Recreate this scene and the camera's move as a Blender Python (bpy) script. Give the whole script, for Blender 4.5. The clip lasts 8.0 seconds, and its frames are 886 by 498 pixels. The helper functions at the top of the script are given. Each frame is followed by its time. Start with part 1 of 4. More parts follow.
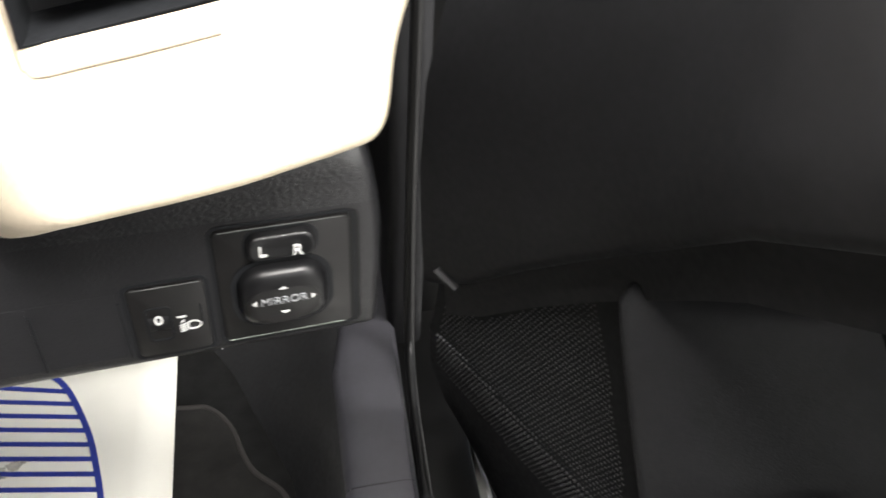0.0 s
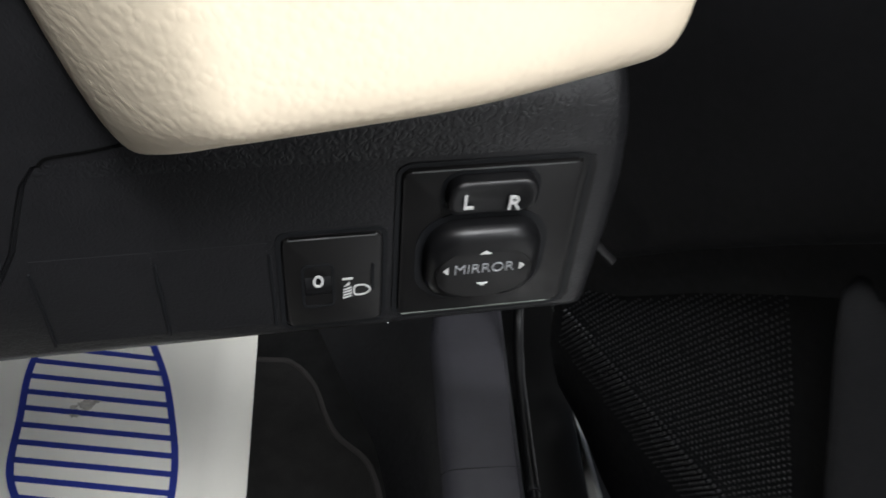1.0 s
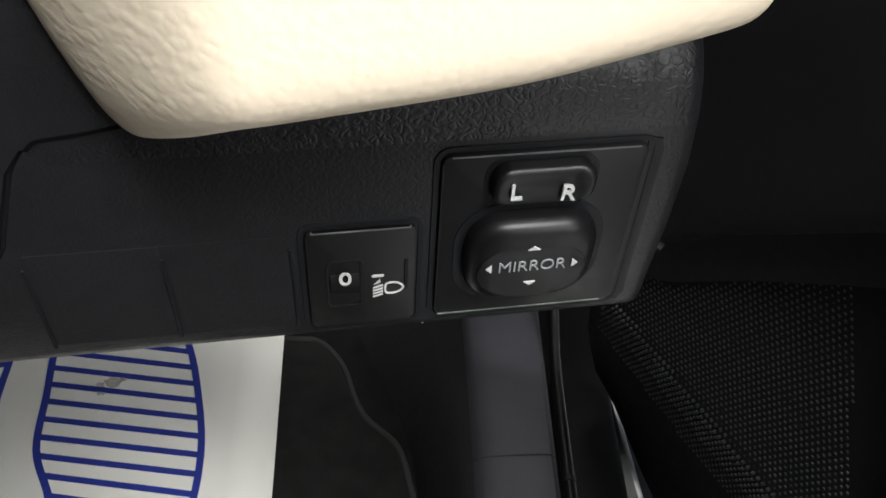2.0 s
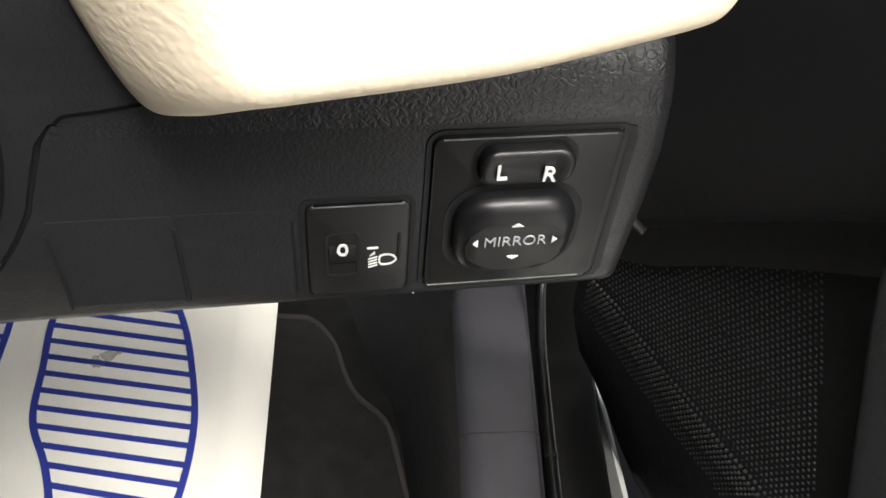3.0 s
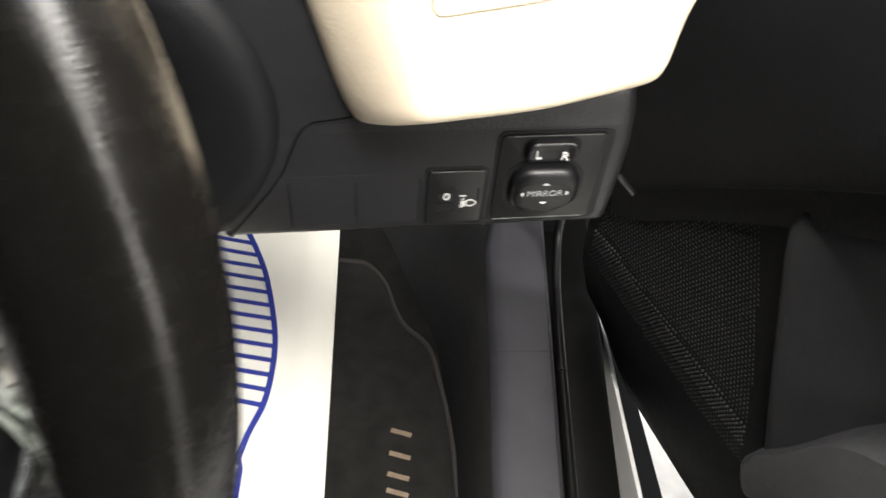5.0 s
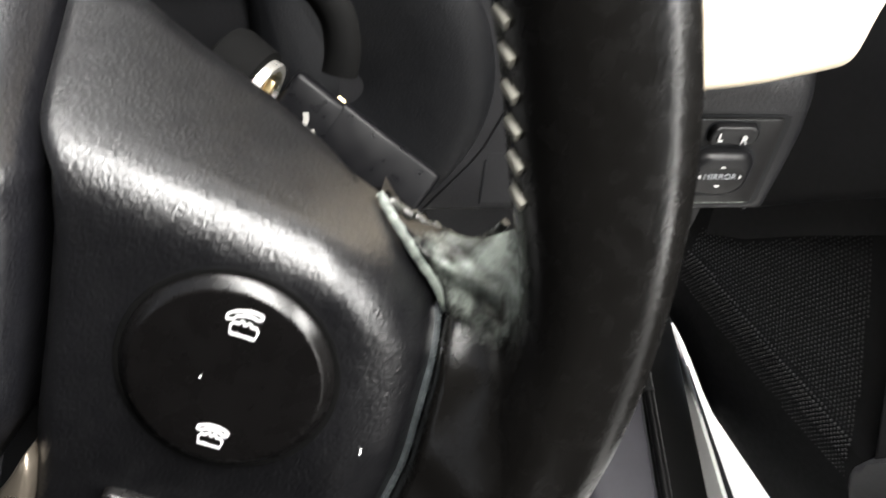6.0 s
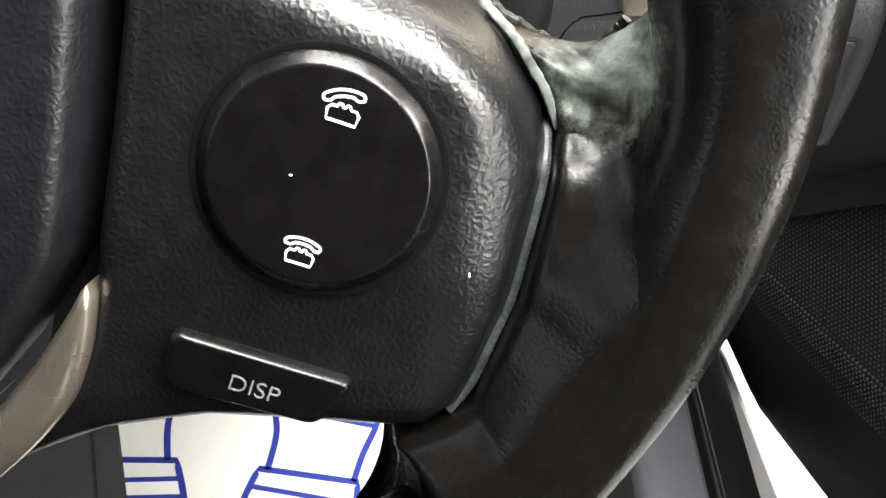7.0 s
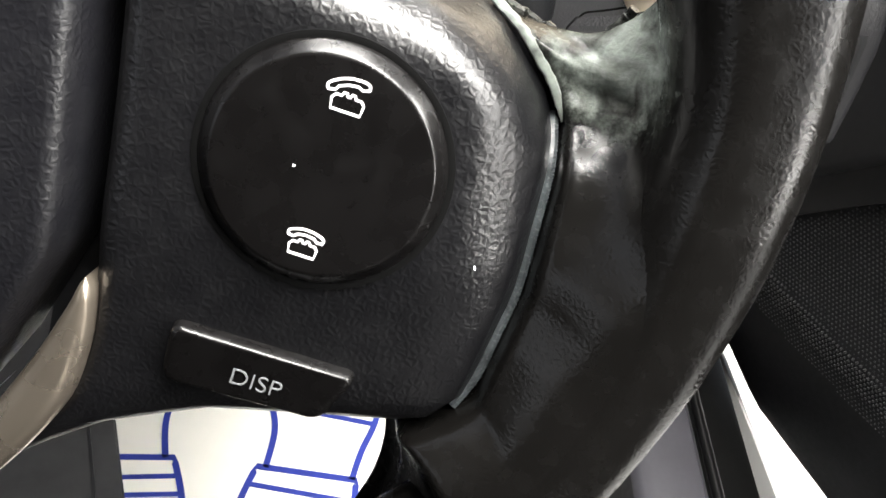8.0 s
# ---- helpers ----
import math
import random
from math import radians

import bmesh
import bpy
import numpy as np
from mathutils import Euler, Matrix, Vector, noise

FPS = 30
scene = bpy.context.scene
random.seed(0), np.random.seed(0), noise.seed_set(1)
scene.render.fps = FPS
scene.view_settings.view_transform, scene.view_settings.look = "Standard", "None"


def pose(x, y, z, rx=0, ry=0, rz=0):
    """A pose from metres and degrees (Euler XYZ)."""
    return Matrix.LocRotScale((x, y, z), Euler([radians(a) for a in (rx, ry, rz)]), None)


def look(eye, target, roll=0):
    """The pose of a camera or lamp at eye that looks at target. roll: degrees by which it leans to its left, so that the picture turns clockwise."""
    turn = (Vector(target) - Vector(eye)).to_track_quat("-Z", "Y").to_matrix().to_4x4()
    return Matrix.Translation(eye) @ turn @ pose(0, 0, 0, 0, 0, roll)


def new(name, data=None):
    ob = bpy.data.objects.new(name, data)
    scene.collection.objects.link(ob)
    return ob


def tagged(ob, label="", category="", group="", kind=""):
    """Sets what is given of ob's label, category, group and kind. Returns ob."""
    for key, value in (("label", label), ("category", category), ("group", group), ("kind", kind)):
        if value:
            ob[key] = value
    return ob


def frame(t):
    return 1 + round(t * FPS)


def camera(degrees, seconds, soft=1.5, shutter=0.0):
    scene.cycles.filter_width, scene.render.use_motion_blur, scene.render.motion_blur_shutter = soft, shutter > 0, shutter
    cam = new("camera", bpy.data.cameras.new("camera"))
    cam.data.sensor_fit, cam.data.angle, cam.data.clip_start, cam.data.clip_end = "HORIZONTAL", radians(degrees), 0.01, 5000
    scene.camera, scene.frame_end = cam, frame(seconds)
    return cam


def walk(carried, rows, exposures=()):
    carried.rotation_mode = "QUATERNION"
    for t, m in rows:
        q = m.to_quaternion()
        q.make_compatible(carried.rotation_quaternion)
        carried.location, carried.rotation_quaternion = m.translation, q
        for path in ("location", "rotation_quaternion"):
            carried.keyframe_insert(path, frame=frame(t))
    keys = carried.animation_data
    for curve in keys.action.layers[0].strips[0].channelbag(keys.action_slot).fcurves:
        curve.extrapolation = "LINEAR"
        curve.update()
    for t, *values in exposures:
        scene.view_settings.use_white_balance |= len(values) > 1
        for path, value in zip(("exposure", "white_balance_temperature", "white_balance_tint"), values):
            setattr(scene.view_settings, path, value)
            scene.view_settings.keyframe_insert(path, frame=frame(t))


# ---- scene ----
cam = camera(55.95, 8.0, soft=1.6, shutter=0.5)
PATH = [
    (0, (-0.0222, 0.0491, 0.6561), (0.1213, 0.8101, 0.0236), 3.46),
    (0.5, (-0.0468, 0.0749, 0.6362), (0.0671, 0.8342, -0.0045), 5.77),
    (1, (-0.0589, 0.1043, 0.6109), (0.0172, 0.8400, -0.0620), 5.23),
    (1.5, (-0.0599, 0.1243, 0.5989), (-0.0204, 0.8475, -0.0905), 3.14),
    (3, (-0.0603, 0.1120, 0.6077), (-0.0076, 0.8130, -0.1035), 5.76),
    (3.5, (-0.0565, 0.0902, 0.6257), (-0.0070, 0.7957, -0.0813), 5.89),
    (4, (-0.0482, 0.0775, 0.6517), (-0.0147, 0.7323, -0.1034), 6.38),
    (4.2, (-0.0469, 0.0662, 0.6732), (-0.0369, 0.6958, -0.1037), 4.69),
    (5.3, (-0.1127, -0.0122, 0.7034), (-0.0661, 0.6881, -0.0090), 6.70),
    (5.5, (-0.1323, -0.0219, 0.7026), (-0.0848, 0.6955, 0.0076), 6.97),
    (6, (-0.1571, -0.0338, 0.6852), (-0.1267, 0.6908, -0.0032), 7.03),
    (6.5, (-0.1607, -0.0406, 0.6557), (-0.1492, 0.7061, -0.0094), 4.94),
    (7, (-0.1711, -0.0483, 0.6394), (-0.1555, 0.7125, -0.0093), 5.21),
    (7.5, (-0.1714, -0.0485, 0.6385), (-0.1549, 0.7121, -0.0106), 5.45),
    (8, (-0.1721, -0.0476, 0.6373), (-0.1541, 0.7127, -0.0121), 5.59),
]
EXPOSURES = [(0.0, 0.50, 6500, 10), (0.5, -0.57, 6370, 10), (1.0, -0.79, 6080, 10), (1.5, -0.88, 6080, 10), (3.0, 0.15, 6600, 10), (3.5, 0.2, 6600, 10), (4.2, 0.18, 6760, 10), (5.5, 0.24, 6530, 10), (6.0, 0.42, 6430, 10), (6.5, 0.75, 6430, 10), (8.0, 0.92, 6500, 10)]
walk(cam, [(t, look(eye, target, roll)) for t, eye, target, roll in PATH], EXPOSURES)

# ---- world and light: overcast daylight through windscreen, side windows and the open door, plus an added overhead lamp ----
world = bpy.data.worlds.new("overcast_sky")
scene.world = world
world.use_nodes = True
wn = world.node_tree
wn.nodes.clear()
sky = wn.nodes.new("ShaderNodeTexSky")
sky.sky_type, sky.sun_disc = "NISHITA", False
sky.sun_elevation, sky.sun_rotation = radians(55), radians(200)
sky.air_density, sky.dust_density, sky.ozone_density = 1.0, 4.0, 1.0
desat = wn.nodes.new("ShaderNodeHueSaturation")
desat.inputs["Saturation"].default_value = 0.35
back = wn.nodes.new("ShaderNodeBackground")
back.inputs["Strength"].default_value = 0.15
out = wn.nodes.new("ShaderNodeOutputWorld")
wn.links.new(sky.outputs[0], desat.inputs["Color"])
wn.links.new(desat.outputs[0], back.inputs[0])
wn.links.new(back.outputs[0], out.inputs[0])

sun = new("sun", bpy.data.lights.new("sun", "SUN"))
sun.data.energy, sun.data.angle, sun.data.color = 2.4, radians(14), (1.0, 0.97, 0.92)
sun.matrix_world = look((0.9, -1.2, 3.0), (0, 0.2, 0.5))


def area_light(name, eye, target, w, h, power, color=(1.0, 0.975, 0.93)):
    lamp = new(name, bpy.data.lights.new(name, "AREA"))
    lamp.data.shape, lamp.data.size, lamp.data.size_y = "RECTANGLE", w, h
    lamp.data.energy, lamp.data.color = power, color
    lamp.matrix_world = look(eye, target)
    return lamp


area_light("door_opening_light", (0.68, 0.03, 1.02), (-0.1, 0.12, 0.5), 0.50, 0.44, 26.0)
area_light("open_doorway_light", (0.37, -0.27, 0.72), (-0.10, 0.20, 0.53), 0.12, 0.40, 4.6)
# added lamp inside the cabin, standing in for sky light from above
area_light("overhead_added_light", (-0.08, 0.10, 1.12), (-0.12, 0.06, 0.5), 0.85, 0.22, 24.0)
area_light("windscreen_light", (-0.25, 0.74, 1.04), (-0.2, 0.05, 0.55), 1.1, 0.4, 10.0)

# ---- materials ----


def material(name, color, rough=0.5, metal=0.0, vary=0.12, vary_scale=40.0, grain=0.0, grain_size=0.0015, kind="leather", coat=0.0, spec=0.5, sheen=0.0, valley=0.09):
    """A surface with slow colour variation, fine mottling and a relief of the grain's size."""
    m = bpy.data.materials.new(name)
    m.use_nodes = True
    nt = m.node_tree
    bs = nt.nodes["Principled BSDF"]
    bs.inputs["Roughness"].default_value, bs.inputs["Metallic"].default_value = rough, metal
    bs.inputs["Coat Weight"].default_value, bs.inputs["Specular IOR Level"].default_value = coat, spec
    bs.inputs["Sheen Weight"].default_value = sheen
    tc = nt.nodes.new("ShaderNodeTexCoord")
    big = nt.nodes.new("ShaderNodeTexNoise")
    big.inputs["Scale"].default_value, big.inputs["Detail"].default_value = vary_scale, 5.0
    nt.links.new(tc.outputs["Object"], big.inputs["Vector"])
    ramp = nt.nodes.new("ShaderNodeMapRange")
    ramp.inputs["From Min"].default_value, ramp.inputs["From Max"].default_value = 0.3, 0.7
    ramp.inputs["To Min"].default_value, ramp.inputs["To Max"].default_value = 1.0 - vary, 1.0 + vary
    nt.links.new(big.outputs["Fac"], ramp.inputs["Value"])
    mul = nt.nodes.new("ShaderNodeVectorMath")
    mul.operation = "SCALE"
    mul.inputs[0].default_value = color
    nt.links.new(ramp.outputs[0], mul.inputs["Scale"])
    nt.links.new(mul.outputs[0], bs.inputs["Base Color"])
    rr = nt.nodes.new("ShaderNodeMapRange")
    rr.inputs["From Min"].default_value, rr.inputs["From Max"].default_value = 0.3, 0.7
    rr.inputs["To Min"].default_value, rr.inputs["To Max"].default_value = max(0.02, rough - 0.06), min(1.0, rough + 0.06)
    spots = nt.nodes.new("ShaderNodeTexNoise")
    spots.inputs["Scale"].default_value, spots.inputs["Detail"].default_value = vary_scale * 6, 4.0
    nt.links.new(tc.outputs["Object"], spots.inputs["Vector"])
    nt.links.new(spots.outputs["Fac"], rr.inputs["Value"])
    nt.links.new(rr.outputs[0], bs.inputs["Roughness"])
    if grain:
        bump = nt.nodes.new("ShaderNodeBump")
        bump.inputs["Strength"].default_value, bump.inputs["Distance"].default_value = grain, grain_size * (0.35 if kind == "fibre" else 0.13)
        if kind == "leather":
            creases = []
            for shift in (0.0, 7.3):
                moved = nt.nodes.new("ShaderNodeVectorMath")
                moved.operation, moved.inputs[1].default_value = "ADD", (shift, shift * 1.7, -shift)
                nt.links.new(tc.outputs["Object"], moved.inputs[0])
                fold = nt.nodes.new("ShaderNodeTexNoise")
                fold.inputs["Scale"].default_value, fold.inputs["Detail"].default_value, fold.inputs["Roughness"].default_value = 0.62 / grain_size, 1.5, 0.4
                nt.links.new(moved.outputs[0], fold.inputs["Vector"])
                mid = nt.nodes.new("ShaderNodeMath")
                mid.operation, mid.inputs[1].default_value = "SUBTRACT", 0.5
                nt.links.new(fold.outputs["Fac"], mid.inputs[0])
                size = nt.nodes.new("ShaderNodeMath")
                size.operation = "ABSOLUTE"
                nt.links.new(mid.outputs[0], size.inputs[0])
                curve = nt.nodes.new("ShaderNodeMapRange")
                curve.interpolation_type = "SMOOTHSTEP"
                curve.inputs["From Min"].default_value, curve.inputs["From Max"].default_value = 0.0, valley
                nt.links.new(size.outputs[0], curve.inputs["Value"])
                creases.append(curve.outputs[0])
            net = nt.nodes.new("ShaderNodeMath")
            net.operation = "SMOOTH_MIN"
            net.inputs[2].default_value = 0.3
            nt.links.new(creases[0], net.inputs[0])
            nt.links.new(creases[1], net.inputs[1])
            fade = nt.nodes.new("ShaderNodeTexNoise")
            fade.inputs["Scale"].default_value, fade.inputs["Detail"].default_value = 1.6 / grain_size, 3.0
            nt.links.new(tc.outputs["Object"], fade.inputs["Vector"])
            blend = nt.nodes.new("ShaderNodeMath")
            blend.operation = "MULTIPLY_ADD"
            nt.links.new(fade.outputs["Fac"], blend.inputs[0])
            blend.inputs[1].default_value = 0.35
            nt.links.new(net.outputs[0], blend.inputs[2])
            nt.links.new(blend.outputs[0], bump.inputs["Height"])
        elif kind == "net":
            # raised net of folds round sunken, uneven cells
            warp = nt.nodes.new("ShaderNodeTexNoise")
            warp.inputs["Scale"].default_value, warp.inputs["Detail"].default_value = 0.8 / grain_size, 2.0
            nt.links.new(tc.outputs["Object"], warp.inputs["Vector"])
            add = nt.nodes.new("ShaderNodeVectorMath")
            add.operation = "MULTIPLY_ADD"
            nt.links.new(warp.outputs["Color"], add.inputs[0])
            add.inputs[1].default_value = (grain_size * 0.9,) * 3
            nt.links.new(tc.outputs["Object"], add.inputs[2])
            vor = nt.nodes.new("ShaderNodeTexVoronoi")
            vor.feature = "DISTANCE_TO_EDGE"
            vor.inputs["Scale"].default_value = 1.0 / grain_size
            nt.links.new(add.outputs[0], vor.inputs["Vector"])
            fold = nt.nodes.new("ShaderNodeMapRange")
            fold.interpolation_type = "SMOOTHSTEP"
            fold.inputs["From Min"].default_value, fold.inputs["From Max"].default_value = valley, 0.0
            nt.links.new(vor.outputs["Distance"], fold.inputs["Value"])
            fine = nt.nodes.new("ShaderNodeTexNoise")
            fine.inputs["Scale"].default_value, fine.inputs["Detail"].default_value = 2.2 / grain_size, 3.0
            nt.links.new(tc.outputs["Object"], fine.inputs["Vector"])
            blend = nt.nodes.new("ShaderNodeMath")
            blend.operation, blend.inputs[1].default_value = "MULTIPLY_ADD", 0.5
            nt.links.new(fine.outputs["Fac"], blend.inputs[0])
            nt.links.new(fold.outputs[0], blend.inputs[2])
            nt.links.new(blend.outputs[0], bump.inputs["Height"])
        elif kind == "pebble":
            warp = nt.nodes.new("ShaderNodeTexNoise")
            warp.inputs["Scale"].default_value = 0.35 / grain_size
            nt.links.new(tc.outputs["Object"], warp.inputs["Vector"])
            add = nt.nodes.new("ShaderNodeVectorMath")
            add.operation = "MULTIPLY_ADD"
            nt.links.new(warp.outputs["Color"], add.inputs[0])
            add.inputs[1].default_value = (grain_size * 0.55,) * 3
            nt.links.new(tc.outputs["Object"], add.inputs[2])
            vor = nt.nodes.new("ShaderNodeTexVoronoi")
            vor.feature = "SMOOTH_F1"
            vor.inputs["Scale"].default_value, vor.inputs["Smoothness"].default_value = 0.9 / grain_size, 0.22
            nt.links.new(add.outputs[0], vor.inputs["Vector"])
            dome = nt.nodes.new("ShaderNodeMapRange")
            dome.interpolation_type = "SMOOTHSTEP"
            dome.inputs["From Min"].default_value, dome.inputs["From Max"].default_value = 0.72, 0.72 - valley
            nt.links.new(vor.outputs["Distance"], dome.inputs["Value"])
            nt.links.new(dome.outputs[0], bump.inputs["Height"])
        elif kind == "fibre":
            nz = nt.nodes.new("ShaderNodeTexNoise")
            nz.inputs["Scale"].default_value, nz.inputs["Detail"].default_value, nz.inputs["Roughness"].default_value = 1.0 / grain_size, 6.0, 0.8
            nt.links.new(tc.outputs["Object"], nz.inputs["Vector"])
            nt.links.new(nz.outputs["Fac"], bump.inputs["Height"])
        else:
            nz = nt.nodes.new("ShaderNodeTexNoise")
            nz.inputs["Scale"].default_value, nz.inputs["Detail"].default_value = 1.0 / grain_size, 3.0
            nt.links.new(tc.outputs["Object"], nz.inputs["Vector"])
            nt.links.new(nz.outputs["Fac"], bump.inputs["Height"])
        nt.links.new(bump.outputs[0], bs.inputs["Normal"])
    return m


DASH = material("dash_black_grain", (0.0088, 0.0088, 0.0098), 0.42, spec=0.40, grain=0.22, grain_size=0.0011)
CRINKLE = material("dash_crinkled_shoulder", (0.0088, 0.0088, 0.0098), 0.36, spec=0.5, grain=0.36, grain_size=0.0015)
DASH_SMOOTH = material("dash_black_fine", (0.0062, 0.0067, 0.0078), 0.52, spec=0.24, grain=0.25, grain_size=0.0006, kind="fine")
SWITCH = material("switch_plate_black", (0.0072, 0.0069, 0.0069), 0.42, spec=0.32, grain=0.12, grain_size=0.0004, kind="fine")
BUTTON = material("button_satin_black", (0.0045, 0.0045, 0.005), 0.40, spec=0.36, grain=0.05, grain_size=0.0005, kind="fine")
KNOB = material("knob_matte_black", (0.002, 0.0018, 0.0018), 0.28, spec=0.36, grain=0.04, grain_size=0.0004, kind="fine")
PRINT = material("white_print", (0.75, 0.76, 0.76), 0.5, vary=0.05)
PRINT_SOFT = material("rubbed_white_print", (0.54, 0.545, 0.535), 0.5, vary=0.12, vary_scale=300)
PRINT_DIM = material("grey_print", (0.27, 0.28, 0.29), 0.5, vary=0.08, vary_scale=300)
PRINT_FADED = material("faded_grey_print", (0.15, 0.155, 0.16), 0.5, vary=0.15, vary_scale=300)
BEIGE = material("beige_soft_trim", (0.69, 0.595, 0.455), 0.50, vary=0.04, grain=0.24, grain_size=0.0018, valley=0.55, kind="pebble")
GROOVE = material("beige_trim_groove", (0.22, 0.185, 0.14), 0.6, spec=0.2)
SPOKE = material("spoke_black_grain", (0.0028, 0.0028, 0.0033), 0.34, spec=0.5, grain=0.28, grain_size=0.0015, valley=0.38, kind="net")
PAD = material("airbag_cover_grain", (0.0036, 0.0036, 0.0046), 0.38, spec=0.45, grain=0.28, grain_size=0.0015, valley=0.38, kind="net")


def worn_leather():
    """Rim leather: dark brown-black, rubbed pale and creased round the inner corner of the spoke, with strong light
    painted into the pale tone.
    """
    m = material("worn_rim_leather", (0.0028, 0.0026, 0.0024), 0.25, spec=0.27, grain=0.15, grain_size=0.0011, valley=0.40, kind="net")
    nt = m.node_tree
    bs = nt.nodes["Principled BSDF"]
    tc = nt.nodes.new("ShaderNodeTexCoord")
    off = nt.nodes.new("ShaderNodeVectorMath")
    off.operation = "DISTANCE"
    off.inputs[1].default_value = (0.0495, 0.0205, -0.013)
    nt.links.new(tc.outputs["Object"], off.inputs[0])
    nz = nt.nodes.new("ShaderNodeTexNoise")
    nz.inputs["Scale"].default_value, nz.inputs["Detail"].default_value, nz.inputs["Roughness"].default_value = 260.0, 6.0, 0.7
    nt.links.new(tc.outputs["Object"], nz.inputs["Vector"])
    sub = nt.nodes.new("ShaderNodeMath")
    sub.operation, sub.inputs[1].default_value = "MULTIPLY_ADD", 0.018
    nt.links.new(nz.outputs["Fac"], sub.inputs[0])
    nt.links.new(off.outputs["Value"], sub.inputs[2])
    mask = nt.nodes.new("ShaderNodeMapRange")
    mask.interpolation_type = "SMOOTHSTEP"
    mask.inputs["From Min"].default_value, mask.inputs["From Max"].default_value = 0.0250, 0.0115
    nt.links.new(sub.outputs[0], mask.inputs["Value"])
    mix = nt.nodes.new("ShaderNodeMix")
    mix.data_type = "RGBA"
    old = bs.inputs["Base Color"].links[0].from_socket
    nt.links.new(old, mix.inputs["A"])
    streak = nt.nodes.new("ShaderNodeTexNoise")
    streak.inputs["Scale"].default_value, streak.inputs["Detail"].default_value, streak.inputs["Distortion"].default_value = 140.0, 5.0, 0.6
    nt.links.new(tc.outputs["Object"], streak.inputs["Vector"])
    tone = nt.nodes.new("ShaderNodeValToRGB")
    tone.color_ramp.elements[0].position, tone.color_ramp.elements[0].color = 0.31, (0.03, 0.027, 0.022, 1)
    # rubbed tone raised further to paint in the light on this corner
    tone.color_ramp.elements[1].position, tone.color_ramp.elements[1].color = 0.58, (0.40, 0.445, 0.40, 1)
    nt.links.new(streak.outputs["Fac"], tone.inputs["Fac"])
    nt.links.new(tone.outputs["Color"], mix.inputs["B"])
    nt.links.new(mask.outputs[0], mix.inputs["Factor"])
    nt.links.new(mix.outputs["Result"], bs.inputs["Base Color"])
    crease = nt.nodes.new("ShaderNodeTexNoise")
    crease.inputs["Scale"].default_value, crease.inputs["Detail"].default_value, crease.inputs["Distortion"].default_value = 300.0, 4.0, 0.8
    nt.links.new(tc.outputs["Object"], crease.inputs["Vector"])
    amount = nt.nodes.new("ShaderNodeMath")
    amount.operation = "MULTIPLY"
    nt.links.new(crease.outputs["Fac"], amount.inputs[0])
    nt.links.new(mask.outputs[0], amount.inputs[1])
    bump = nt.nodes.new("ShaderNodeBump")
    bump.inputs["Strength"].default_value, bump.inputs["Distance"].default_value = 0.6, 0.0005
    nt.links.new(amount.outputs[0], bump.inputs["Height"])
    nt.links.new(bs.inputs["Normal"].links[0].from_socket, bump.inputs["Normal"])
    nt.links.new(bump.outputs[0], bs.inputs["Normal"])
    return m


LEATHER = worn_leather()
SILVER = material("satin_silver_plastic", (0.36, 0.31, 0.25), 0.30, metal=0.9, vary=0.03, vary_scale=15, grain=0.04, grain_size=0.0004, kind="fine")
EMBLEM = material("dull_chrome", (0.46, 0.45, 0.42), 0.30, metal=0.8, vary=0.06)
CHROME = material("bright_metal", (0.7, 0.69, 0.66), 0.16, metal=1.0, vary=0.06)
BRASS = material("dull_brass", (0.45, 0.36, 0.2), 0.35, metal=1.0)
PAPER = material("coated_paper", (0.80, 0.785, 0.715), 0.5, vary=0.05, vary_scale=8, grain=0.1, grain_size=0.004, kind="fine")
BLUE = material("blue_ink", (0.02, 0.035, 0.26), 0.5, vary=0.12, vary_scale=120)
CARPET = material("black_carpet", (0.011, 0.0105, 0.010), 0.95, spec=0.1, vary=0.3, vary_scale=60, grain=1.0, grain_size=0.0012, kind="fibre", sheen=0.08)
PIPING = material("mat_piping", (0.028, 0.026, 0.025), 0.8, spec=0.2, grain=0.6, grain_size=0.001, kind="fibre")
STITCHED = material("mat_tan_thread", (0.17, 0.125, 0.085), 0.7, vary=0.2, vary_scale=200)
SILL = material("sill_trim_grey", (0.035, 0.034, 0.040), 0.5, grain=0.35, grain_size=0.0008, kind="fine")
# darker than the dash black, holding the shade round the column
DRUM = material("column_shade_black", (0.0032, 0.0034, 0.004), 0.5, spec=0.2, grain=0.3, grain_size=0.0011)
# sill grey darkened to paint shade on the inward face; also the console seam
KICK = material("shaded_trim_grey", (0.021, 0.021, 0.022), 0.55, spec=0.3, grain=0.3, grain_size=0.0008, kind="fine")
RUBBER = material("weatherstrip_rubber", (0.0035, 0.0035, 0.0035), 0.4, spec=0.25, vary=0.2, grain=0.15, grain_size=0.001, kind="fine")
PAINT = material("white_body_paint", (0.78, 0.78, 0.76), 0.2, coat=1.0, vary=0.03)
DOOR = material("door_card_black", (0.0092, 0.0092, 0.010), 0.62, spec=0.18, grain=0.35, grain_size=0.0009, kind="fine")
POCKET = material("door_pocket_grain", (0.019, 0.019, 0.0205), 0.6, spec=0.2, grain=0.4, grain_size=0.0014)
DOT = material("grille_dot_grey", (0.019, 0.019, 0.020), 0.32, spec=0.45, grain=0.0)
GRILLE = material("grille_black", (0.0065, 0.0065, 0.0072), 0.6, spec=0.15, grain=0.3, grain_size=0.0009, kind="fine")
PALE_TRIM = material("pale_grey_trim", (0.05, 0.05, 0.053), 0.5, grain=0.4, grain_size=0.001)
